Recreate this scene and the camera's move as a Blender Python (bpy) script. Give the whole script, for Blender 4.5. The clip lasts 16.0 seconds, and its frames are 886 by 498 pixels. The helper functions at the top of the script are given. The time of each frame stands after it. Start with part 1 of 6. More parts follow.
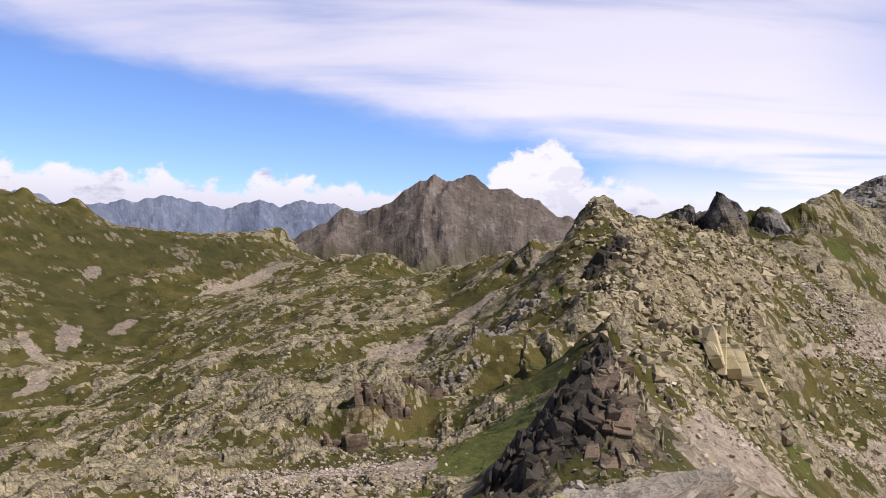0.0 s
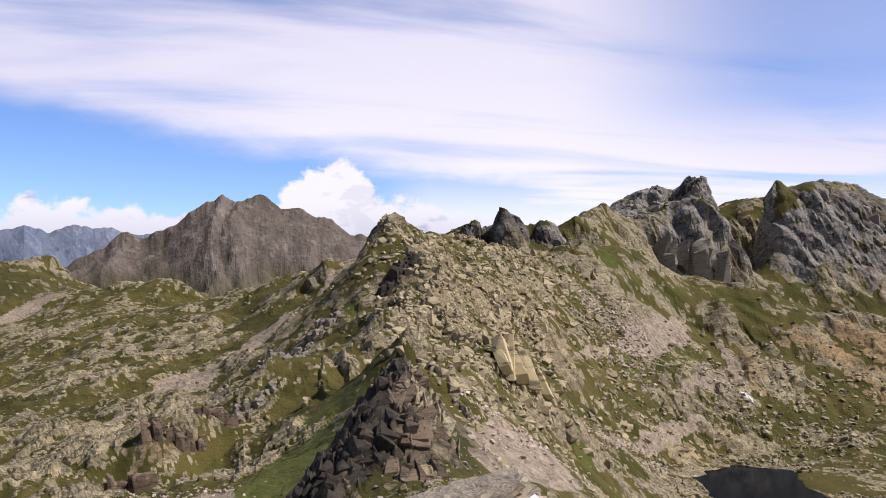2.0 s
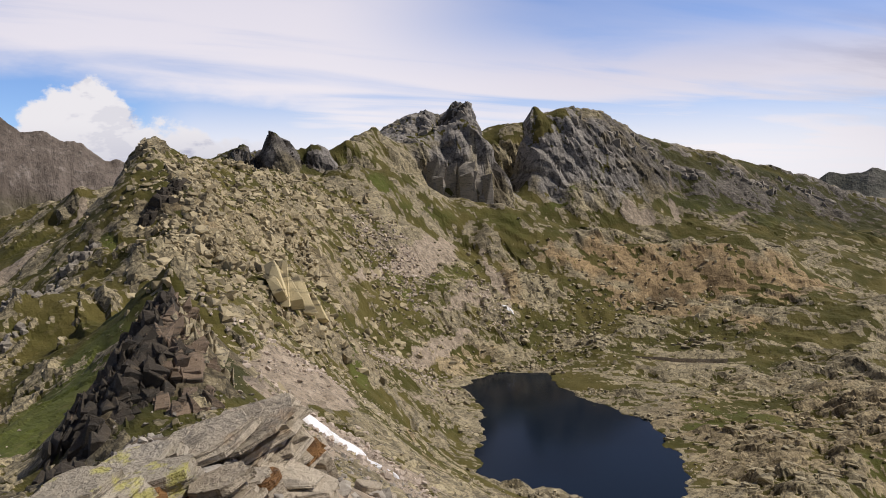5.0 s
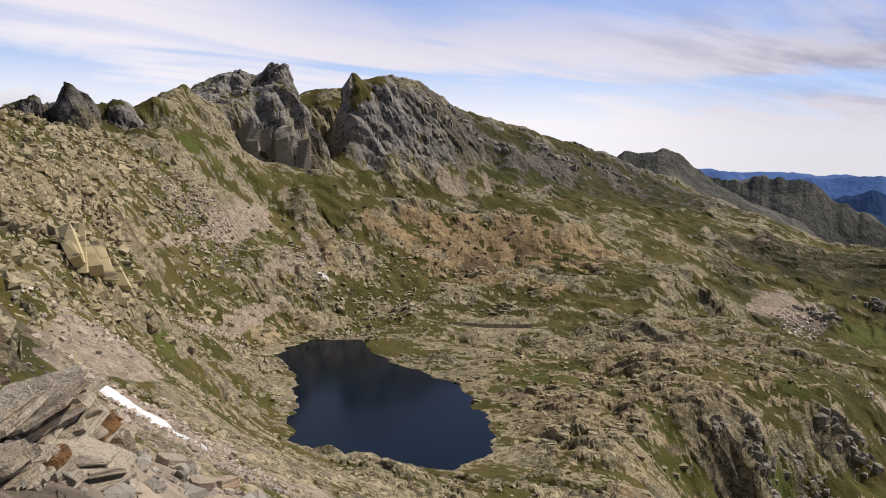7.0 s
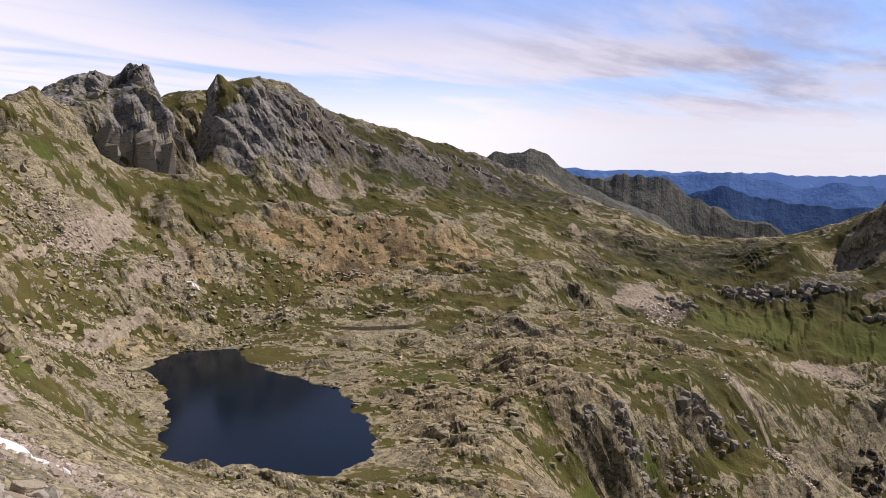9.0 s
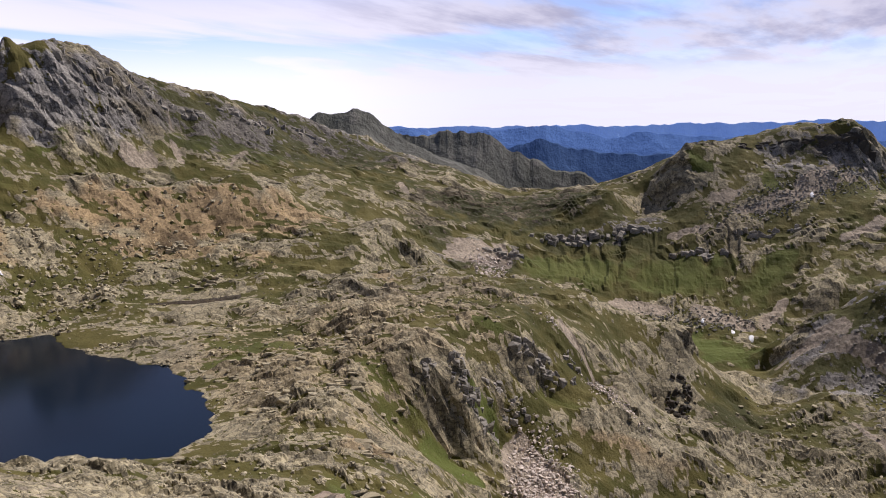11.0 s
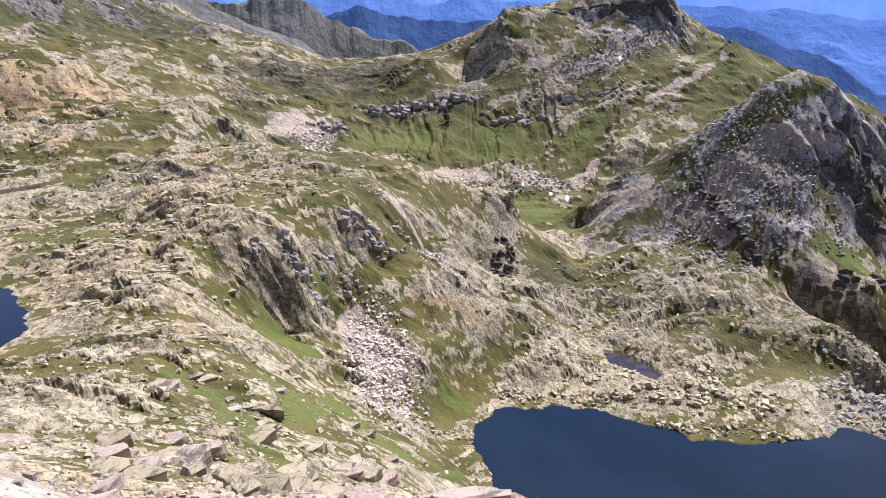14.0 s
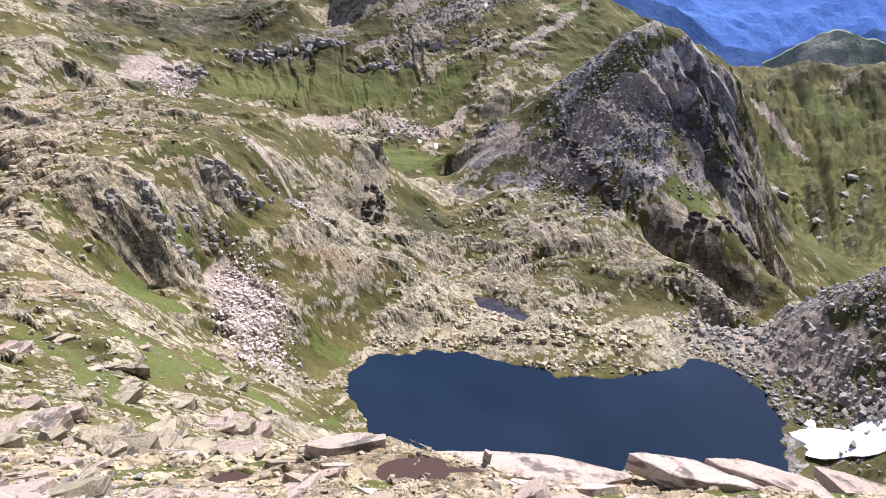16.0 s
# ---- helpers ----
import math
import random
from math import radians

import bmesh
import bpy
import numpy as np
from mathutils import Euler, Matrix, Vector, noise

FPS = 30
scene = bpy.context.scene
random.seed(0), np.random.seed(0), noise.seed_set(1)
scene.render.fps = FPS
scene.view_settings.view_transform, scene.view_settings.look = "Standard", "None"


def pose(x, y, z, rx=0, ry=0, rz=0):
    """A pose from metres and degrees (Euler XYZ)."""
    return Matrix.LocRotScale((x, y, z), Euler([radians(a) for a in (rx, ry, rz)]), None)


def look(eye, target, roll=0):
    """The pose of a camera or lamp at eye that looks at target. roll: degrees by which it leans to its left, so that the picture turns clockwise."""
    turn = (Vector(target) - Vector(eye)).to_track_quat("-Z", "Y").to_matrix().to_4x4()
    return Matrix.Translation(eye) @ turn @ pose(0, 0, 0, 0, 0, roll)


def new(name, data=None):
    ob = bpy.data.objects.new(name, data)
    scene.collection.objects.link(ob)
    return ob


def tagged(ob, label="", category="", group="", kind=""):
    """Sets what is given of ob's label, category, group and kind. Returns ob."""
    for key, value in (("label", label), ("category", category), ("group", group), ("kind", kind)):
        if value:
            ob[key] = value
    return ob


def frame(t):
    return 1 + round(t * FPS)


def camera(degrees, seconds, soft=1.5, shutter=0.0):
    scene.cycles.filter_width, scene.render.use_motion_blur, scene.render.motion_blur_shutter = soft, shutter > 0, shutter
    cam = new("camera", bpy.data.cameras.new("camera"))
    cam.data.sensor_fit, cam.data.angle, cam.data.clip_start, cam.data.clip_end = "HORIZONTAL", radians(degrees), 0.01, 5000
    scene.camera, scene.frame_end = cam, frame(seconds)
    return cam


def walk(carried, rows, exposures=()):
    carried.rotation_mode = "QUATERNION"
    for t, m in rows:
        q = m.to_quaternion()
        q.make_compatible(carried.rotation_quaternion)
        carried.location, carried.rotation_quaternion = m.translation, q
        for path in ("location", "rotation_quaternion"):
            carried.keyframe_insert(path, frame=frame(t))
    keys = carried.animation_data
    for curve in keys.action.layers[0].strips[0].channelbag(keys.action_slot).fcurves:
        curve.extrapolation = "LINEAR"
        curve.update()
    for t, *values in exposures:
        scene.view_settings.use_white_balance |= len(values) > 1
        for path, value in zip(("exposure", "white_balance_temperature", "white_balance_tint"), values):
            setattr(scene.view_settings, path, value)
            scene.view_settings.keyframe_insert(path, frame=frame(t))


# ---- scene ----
cam = camera(57.71, 16.0, 1.0)

# seconds, then the turn of the camera held at arm's length: up, lean, heading
TURNS = [
    (0.0, 89.36, -1.73, -0.93),
    (0.5, 91.08, 0.22, -2.49),
    (1.0, 90.16, 0.36, -8.51),
    (1.5, 90.31, -0.33, -14.30),
    (2.0, 90.86, 0.34, -15.53),
    (2.5, 90.11, 0.61, -17.36),
    (3.0, 89.95, 1.44, -19.76),
    (5.5, 83.96, 1.19, -34.31),
    (6.0, 82.82, 1.48, -36.94),
    (6.5, 82.33, 0.68, -40.69),
    (7.0, 82.96, -1.11, -44.48),
    (7.5, 82.21, -0.24, -48.26),
    (8.0, 81.97, -0.04, -50.47),
    (10.5, 83.22, 1.02, -61.33),
    (11.0, 80.32, 1.39, -65.89),
    (11.5, 78.87, 1.59, -67.99),
    (12.0, 77.85, 1.40, -70.94),
    (12.5, 77.03, 1.05, -72.71),
    (13.0, 74.18, 0.83, -74.32),
    (13.5, 71.56, 0.69, -76.52),
    (14.0, 70.98, 1.38, -78.46),
    (14.5, 68.96, 0.78, -80.79),
    (15.0, 66.71, 0.42, -83.42),
    (15.5, 66.13, -0.08, -85.85),
    (16.0, 67.25, -0.84, -87.44),
    ]
ARM = 0.35
walk(cam, [(t, pose(-ARM * math.sin(radians(c)), ARM * math.cos(radians(c)) - ARM, 0, a, b, c)) for t, a, b, c in TURNS],
     [(0, -0.18, 6200, 20), (3.2, -0.2, 6300, 19), (5.5, -0.43, 6450, 15), (6.5, -0.39, 6450, 15), (8, -0.22, 6400, 18), (10.5, -0.2, 6200, 20), (11.5, 0.1, 6050, 21),
      (12.5, 0.4, 5900, 22), (13.2, 0.7, 5700, 23), (13.8, 0.92, 5620, 24), (16, 0.99, 5620, 24)])

# ---------------------------------------------------------------- light
SUN_BEARING, SUN_UP = 114.0, 51.0
world = bpy.data.worlds.new("sky")
scene.world = world
world.use_nodes = True


class Nodes:
    """Short hand for building a node tree."""

    def __init__(self, tree):
        self.tree = tree
        tree.nodes.clear()

    def add(self, kind, **sets):
        n = self.tree.nodes.new(kind)
        for k, v in sets.items():
            setattr(n, k, v)
        return n

    def link(self, a, b):
        self.tree.links.new(a, b)

    def put(self, socket, v):
        if isinstance(v, bpy.types.NodeSocket):
            self.link(v, socket)
        elif v is not None:
            socket.default_value = v

    def math(self, op, a, b=None, c=None, clamp=False):
        n = self.add("ShaderNodeMath", operation=op, use_clamp=clamp)
        for s, v in zip(n.inputs, (a, b, c)):
            self.put(s, v)
        return n.outputs[0]

    def vec(self, op, a, b=None):
        n = self.add("ShaderNodeVectorMath", operation=op)
        for s, v in zip(n.inputs, (a, b)):
            self.put(s, v)
        return n.outputs[0]

    def step(self, v, lo, hi, a=0.0, b=1.0):
        n = self.add("ShaderNodeMapRange", interpolation_type="SMOOTHSTEP", clamp=True)
        for s, x in zip(n.inputs, (v, lo, hi, a, b)):
            self.put(s, x)
        return n.outputs[0]

    def noise(self, at, scale, detail=4.0, rough=0.55, warp=0.0):
        n = self.add("ShaderNodeTexNoise")
        self.put(n.inputs["Vector"], at)
        n.inputs["Scale"].default_value, n.inputs["Detail"].default_value = scale, detail
        n.inputs["Roughness"].default_value, n.inputs["Distortion"].default_value = rough, warp
        return n.outputs["Fac"]

    def cells(self, at, scale, feature="F1", out="Color"):
        n = self.add("ShaderNodeTexVoronoi", feature=feature)
        self.put(n.inputs["Vector"], at)
        n.inputs["Scale"].default_value = scale
        return n.outputs[out]

    def mix(self, f, a, b, blend="MIX"):
        n = self.add("ShaderNodeMix", data_type="RGBA", blend_type=blend)
        self.put(n.inputs[0], f)
        for s, v in ((n.inputs[6], a), (n.inputs[7], b)):
            self.put(s, (*v, 1) if isinstance(v, tuple) and len(v) == 3 else v)
        return n.outputs[2]

    def stretch(self, at, sx, sy, sz, rz=0.0):
        n = self.add("ShaderNodeMapping")
        self.put(n.inputs[0], at)
        n.inputs["Scale"].default_value = (sx, sy, sz)
        n.inputs["Rotation"].default_value = (0, 0, radians(rz))
        return n.outputs[0]


def make_sky():
    g = Nodes(world.node_tree)
    at = g.add("ShaderNodeTexCoord").outputs["Generated"]
    sky = g.add("ShaderNodeTexSky", sky_type="NISHITA", sun_disc=False)
    sky.sun_elevation, sky.sun_rotation = radians(SUN_UP), radians(SUN_BEARING)
    sky.altitude, sky.air_density, sky.dust_density = 2400, 1.0, 0.6
    part = g.add("ShaderNodeSeparateXYZ")
    g.link(at, part.inputs[0])
    x, y, z = part.outputs
    # a high sheet of cloud, seen in perspective
    up = g.math("MAXIMUM", g.math("ADD", z, 0.05), 0.02)
    flat = g.add("ShaderNodeCombineXYZ")
    g.link(g.math("DIVIDE", x, up), flat.inputs[0])
    g.link(g.math("DIVIDE", y, up), flat.inputs[1])
    sheet = flat.outputs[0]
    streak = g.noise(g.stretch(sheet, 0.5, 1.5, 1, 24), 0.55, 6, 0.55, 0.5)
    broad = g.noise(g.stretch(sheet, 1, 1, 1, 10), 0.22, 3, 0.5)
    veil = g.step(g.math("ADD", g.math("MULTIPLY", streak, 0.55), g.math("MULTIPLY", broad, 0.65)), 0.42, 0.64)
    bearing = g.math("MULTIPLY", g.math("ARCTAN2", x, y), 57.2958)
    rise = g.math("MULTIPLY", g.math("ARCSINE", z), 57.2958)
    # the blue gap low over the first bearings, its upper edge sloping down
    edge = g.math("ADD", g.math("MULTIPLY", bearing, -0.16), 7.9)
    ragged = g.math("MULTIPLY", g.math("SUBTRACT", g.noise(g.stretch(at, 1, 1, 3), 7, 5, 0.6), 0.5), 3.5)
    above = g.step(g.math("ADD", g.math("SUBTRACT", rise, edge), ragged), -0.8, 2.2)
    west = g.step(bearing, 16.0, 25.0)
    cover = g.math("MAXIMUM", above, west)
    veil = g.math("MULTIPLY", g.math("MAXIMUM", veil, g.math("MULTIPLY", g.step(rise, 18, 5), 0.35)), cover)
    # thin over the middle bearings, where the blue shows
    thin = g.math("MULTIPLY", g.math("MULTIPLY", g.step(bearing, 22.0, 40.0), g.step(bearing, 78.0, 58.0)), g.step(rise, 6.5, 11.5))
    veil = g.math("MULTIPLY", veil, g.math("SUBTRACT", 1.0, g.math("MULTIPLY", thin, 0.72)))
    # overhead and behind the view the sheet opens to blue
    open_up = g.math("MULTIPLY", g.step(rise, 38.0, 22.0), g.math("MULTIPLY", g.step(bearing, -75.0, -42.0), g.step(bearing, 160.0, 128.0)))
    veil = g.math("MULTIPLY", veil, g.math("ADD", 0.08, g.math("MULTIPLY", open_up, 0.92)))
    # low white haze towards the skyline
    low = g.math("MULTIPLY", g.step(rise, 8.5, 1.0), g.step(bearing, 10.0, 15.0))
    veil = g.math("MAXIMUM", veil, g.math("MULTIPLY", low, 0.93))
    # heaped clouds: one tower and a bank along the ranges
    puff = g.noise(g.stretch(at, 1, 1, 1.25), 26, 6, 0.6)
    big = g.noise(at, 9, 2, 0.5)
    dx = g.math("DIVIDE", g.math("SUBTRACT", bearing, 7.8), 3.7)
    dz = g.math("DIVIDE", g.math("SUBTRACT", rise, 3.6), 3.5)
    away = g.math("SQRT", g.math("ADD", g.math("MULTIPLY", dx, dx), g.math("MULTIPLY", dz, dz)))
    tower = g.step(g.math("ADD", away, g.math("MULTIPLY", g.math("SUBTRACT", puff, 0.5), 1.0)), 1.04, 0.9)
    top = g.math("ADD", 4.0, g.math("ADD", g.math("MULTIPLY", g.math("SUBTRACT", big, 0.5), 4.0), g.math("MULTIPLY", g.math("SUBTRACT", puff, 0.5), 5.0)))
    bank = g.math("MULTIPLY", g.step(g.math("SUBTRACT", top, rise), -0.15, 0.7), g.step(bearing, 23.0, 15.0))
    heap = g.math("MAXIMUM", tower, bank)
    shade = g.step(g.noise(g.stretch(at, 1, 1, 2.2), 15, 5, 0.6), 0.30, 0.46)
    heap_colour = g.mix(g.math("MULTIPLY", g.math("MAXIMUM", shade, g.math("MULTIPLY", tower, 0.72)), g.step(rise, 0.8, 4.6, 0.45, 1.0)), (0.62, 0.65, 0.78), (1.12, 1.12, 1.12))
    veil_tone = g.step(g.noise(g.stretch(sheet, 0.45, 1.3, 1, 30), 1.1, 5, 0.6), 0.38, 0.64)
    grey = g.math("MULTIPLY", g.step(bearing, 45, 75), g.step(rise, 1.0, 5.0))
    veil_colour = g.mix(g.math("MULTIPLY", grey, veil_tone), (0.93, 0.92, 1.03), (0.56, 0.56, 0.70))
    veil_colour = g.mix(g.math("MULTIPLY", g.step(bearing, 52.0, 74.0), g.step(rise, 1.5, 5.0)), veil_colour, g.mix(veil_tone, (0.80, 0.79, 0.88), (0.50, 0.50, 0.63)))
    glare = g.math("MULTIPLY", g.math("MULTIPLY", g.step(bearing, -16.0, 10.0), g.step(bearing, 46.0, 24.0)), g.step(rise, 19.0, 5.0))
    veil_colour = g.mix(glare, veil_colour, (1.12, 1.10, 1.15))
    low = g.math("MULTIPLY", low, g.math("SUBTRACT", 1.0, g.math("MULTIPLY", g.step(bearing, 55.0, 75.0), g.step(rise, 1.0, 4.5))))
    veil_colour = g.mix(low, veil_colour, g.mix(g.step(bearing, 50.0, 72.0), (1.22, 1.21, 1.22), (0.97, 0.96, 1.0)))
    blue = g.mix(1.0, sky.outputs[0], (0.115, 0.14, 0.18), "MULTIPLY")
    # the clear sky deepens overhead and away from the sun
    deep = g.math("MULTIPLY", g.step(rise, 14.0, 50.0, 1.0, 0.2), g.math("ADD", 0.32, g.math("MULTIPLY", 0.68, g.math("MULTIPLY", g.step(bearing, -100.0, -42.0), g.step(bearing, 178.0, 128.0)))))
    blue = g.mix(deep, (0.0, 0.0, 0.0), blue)
    colour = g.mix(veil, blue, veil_colour)
    colour = g.mix(heap, colour, heap_colour)
    colour = g.mix(g.step(z, -0.03, -0.06), colour, (0.10, 0.14, 0.25))
    back = g.add("ShaderNodeBackground")
    g.link(colour, back.inputs[0])
    back.inputs[1].default_value = 0.97
    g.link(back.outputs[0], g.add("ShaderNodeOutputWorld").inputs[0])


make_sky()
sun = new("sun", bpy.data.lights.new("sun", "SUN"))
sun.data.energy, sun.data.angle, sun.data.color = 5.0, radians(0.6), (1.0, 0.94, 0.82)
_b, _e = radians(SUN_BEARING), radians(SUN_UP)
sun.matrix_world = look((300 * math.sin(_b) * math.cos(_e), 300 * math.cos(_b) * math.cos(_e), 300 * math.sin(_e)), (0, 0, 0))


# ---------------------------------------------------------------- materials
def bsdf(g, colour, rough=0.9, normal=None, spec=0.25):
    b = g.add("ShaderNodeBsdfPrincipled")
    g.put(b.inputs["Base Color"], (*colour, 1) if isinstance(colour, tuple) else colour)
    g.put(b.inputs["Roughness"], rough)
    b.inputs["Specular IOR Level"].default_value = spec
    if normal is not None:
        g.link(normal, b.inputs["Normal"])
    g.link(b.outputs[0], g.add("ShaderNodeOutputMaterial").inputs[0])
    return b


def bump(g, height, strength=0.6, reach=0.3):
    n = g.add("ShaderNodeBump")
    n.inputs["Strength"].default_value, n.inputs["Distance"].default_value = strength, reach
    g.link(height, n.inputs["Height"])
    return n.outputs[0]


def attr(g, name, out="Fac"):
    return g.add("ShaderNodeAttribute", attribute_name=name).outputs[out]


def new_material(name):
    m = bpy.data.materials.new(name)
    m.use_nodes = True
    return m, Nodes(m.node_tree)


def foliation(g, at):
    """Coordinates long along the strike of the rock and short across its layers."""
    n = g.add("ShaderNodeMapping")
    g.link(at, n.inputs[0])
    n.inputs["Rotation"].default_value = (radians(28), 0, radians(55))
    n.inputs["Scale"].default_value = (0.06, 0.35, 1.1)
    return n.outputs[0]


def rock_colour(g, at, tone):
    """Weathered gneiss: grey, tan and pinkish plates with dark lichen, cracks and pale worn edges."""
    sway = g.add("ShaderNodeTexNoise")
    g.link(at, sway.inputs["Vector"])
    sway.inputs["Scale"].default_value, sway.inputs["Detail"].default_value = 0.3, 4
    sway = g.vec("SUBTRACT", sway.outputs["Color"], (0.5, 0.5, 0.5))
    bent = g.vec("ADD", at, g.vec("MULTIPLY", sway, (9.0, 9.0, 9.0)))
    slabs = g.stretch(bent, 0.14, 0.30, 0.34, 55)
    split = g.step(g.cells(slabs, 1.0, "DISTANCE_TO_EDGE", "Distance"), 0.0, 0.10)
    small = g.stretch(bent, 0.45, 0.95, 1.1, 55)
    split2 = g.step(g.cells(small, 1.0, "DISTANCE_TO_EDGE", "Distance"), 0.0, 0.12)
    bw, bw2 = g.add("ShaderNodeRGBToBW"), g.add("ShaderNodeRGBToBW")
    g.link(g.cells(small, 1.0), bw.inputs[0])
    g.link(g.cells(slabs, 1.0), bw2.inputs[0])
    tone = g.math("ADD", g.math("MULTIPLY", tone, 0.4), g.math("ADD", g.math("MULTIPLY", bw.outputs[0], 0.3), g.math("MULTIPLY", bw2.outputs[0], 0.45)))
    big = g.noise(at, 0.012, 3)
    mid = g.noise(at, 0.22, 5, 0.62)
    fine = g.noise(at, 1.7, 5, 0.7)
    c = g.mix(g.step(tone, 0.1, 0.9), (0.14, 0.118, 0.070), (0.48, 0.41, 0.255))
    c = g.mix(g.math("MULTIPLY", g.step(big, 0.45, 0.65), 0.4), c, (0.26, 0.225, 0.155))
    c = g.mix(g.math("MULTIPLY", g.step(mid, 0.56, 0.70), 0.4), c, (0.085, 0.078, 0.065))
    c = g.mix(g.math("MULTIPLY", g.step(fine, 0.52, 0.72), 0.4), c, (0.56, 0.49, 0.35))
    c = g.mix(g.math("MULTIPLY", g.step(fine, 0.42, 0.32), 0.4), c, (0.05, 0.046, 0.034))
    bands = g.noise(foliation(g, at), 1.0, 4, 0.6)
    c = g.mix(g.math("MULTIPLY", g.step(bands, 0.54, 0.66), 0.28), c, (0.07, 0.063, 0.05))
    c = g.mix(g.math("MULTIPLY", g.step(bands, 0.46, 0.36), 0.28), c, (0.50, 0.44, 0.32))
    c = g.mix(g.math("MULTIPLY", g.math("SUBTRACT", 1.0, split), 0.65), c, (0.035, 0.032, 0.026))
    c = g.mix(g.math("MULTIPLY", g.math("SUBTRACT", 1.0, split2), 0.4), c, (0.05, 0.045, 0.037))
    # upright joints show on steep faces
    joint = g.step(g.cells(g.stretch(bent, 0.13, 0.13, 0.035, 20), 1.0, "DISTANCE_TO_EDGE", "Distance"), 0.0, 0.085)
    face = g.add("ShaderNodeSeparateXYZ")
    g.link(g.add("ShaderNodeNewGeometry").outputs["Normal"], face.inputs[0])
    sheer = g.step(face.outputs[2], 0.75, 0.5)
    c = g.mix(g.math("MULTIPLY", g.math("SUBTRACT", 1.0, joint), g.math("MULTIPLY", sheer, 0.75)), c, (0.03, 0.028, 0.024))
    return c


def land_material():
    m, g = new_material("alpine_land")
    at = g.add("ShaderNodeNewGeometry").outputs["Position"]
    rock, tone = attr(g, "rock"), attr(g, "tone")
    cover = g.add("ShaderNodeAttribute", attribute_name="cover")
    sep = g.add("ShaderNodeSeparateColor")
    g.link(cover.outputs["Color"], sep.inputs[0])
    scree, lush, warm = sep.outputs
    dark = attr(g, "dark")
    n_mid, n_fine = g.noise(at, 0.35, 4, 0.65), g.noise(at, 2.2, 4, 0.7)
    grass = g.mix(g.step(g.noise(at, 0.05, 4, 0.6), 0.4, 0.62), (0.070, 0.066, 0.015), (0.122, 0.102, 0.030))
    grass = g.mix(g.math("MULTIPLY", lush, 0.8), grass, (0.098, 0.125, 0.024))
    grass = g.mix(g.math("MULTIPLY", g.step(n_fine, 0.42, 0.65), 0.5), grass, (0.050, 0.050, 0.012))
    grass = g.mix(g.math("MULTIPLY", g.step(n_mid, 0.56, 0.7), 0.35), grass, (0.18, 0.145, 0.07))
    # the dark mask tints grass, stone and rubble; it carries painted slope shade
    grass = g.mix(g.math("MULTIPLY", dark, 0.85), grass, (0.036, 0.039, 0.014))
    stone = rock_colour(g, at, tone)
    stone = g.mix(g.math("MULTIPLY", warm, 0.2), stone, g.mix(tone, (0.24, 0.16, 0.095), (0.56, 0.41, 0.26)))
    stone = g.mix(warm, stone, (1.08, 0.95, 0.80), "MULTIPLY")
    plain = g.add("ShaderNodeRGBToBW")
    g.link(stone, plain.inputs[0])
    stone = g.mix(g.math("MULTIPLY", cover.outputs["Alpha"], 0.85), stone, g.mix(1.0, plain.outputs[0], (1.04, 0.98, 0.93), "MULTIPLY"))
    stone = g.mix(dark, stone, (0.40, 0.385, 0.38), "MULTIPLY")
    grit = g.cells(at, 0.75)
    bw = g.add("ShaderNodeRGBToBW")
    g.link(grit, bw.inputs[0])
    rubble = g.mix(bw.outputs[0], (0.22, 0.18, 0.13), (0.48, 0.395, 0.30))
    rubble = g.mix(g.math("MULTIPLY", g.step(n_fine, 0.5, 0.36), 0.7), rubble, (0.10, 0.09, 0.08))
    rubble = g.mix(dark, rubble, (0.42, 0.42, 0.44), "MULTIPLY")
    edge = g.math("ADD", rock, g.math("MULTIPLY", g.math("SUBTRACT", n_mid, 0.5), 1.1))
    edge = g.math("ADD", edge, g.math("MULTIPLY", g.math("SUBTRACT", n_fine, 0.5), 0.7))
    edge = g.math("ADD", edge, g.math("MULTIPLY", g.math("SUBTRACT", g.noise(foliation(g, at), 0.6, 3, 0.6), 0.5), 0.6))
    c = g.mix(g.step(edge, 0.45, 0.52), grass, stone)
    s_edge = g.math("ADD", scree, g.math("MULTIPLY", g.math("SUBTRACT", n_mid, 0.5), 0.6))
    c = g.mix(g.step(s_edge, 0.40, 0.56), c, rubble)
    ribs = g.noise(foliation(g, at), 1.3, 4, 0.65)
    h = g.math("ADD", g.math("MULTIPLY", ribs, 0.7), g.math("MULTIPLY", g.noise(at, 0.9, 6, 0.7), 0.9), g.math("MULTIPLY", g.cells(at, 0.9, "F1", "Distance"), 0.5))
    bsdf(g, c, 0.92, bump(g, h, 0.6, 0.5), 0.2)
    return m


def stone_material(name, a, b, scale=1.0):
    m, g = new_material(name)
    at = g.add("ShaderNodeNewGeometry").outputs["Position"]
    pick = g.add("ShaderNodeNewGeometry").outputs["Random Per Island"]
    one = g.add("ShaderNodeObjectInfo").outputs["Random"]
    c = g.mix(g.math("FRACT", g.math("ADD", pick, one)), a, b)
    n, f = g.noise(at, 0.9 * scale, 5, 0.65), g.noise(at, 5 * scale, 5, 0.7)
    c = g.mix(g.math("MULTIPLY", g.step(n, 0.52, 0.66), 0.55), c, (0.10, 0.095, 0.085))
    c = g.mix(g.math("MULTIPLY", g.step(f, 0.52, 0.7), 0.35), c, (0.52, 0.48, 0.41))
    bsdf(g, c, 0.9, bump(g, g.math("ADD", n, f), 0.6, 0.15), 0.2)
    return m


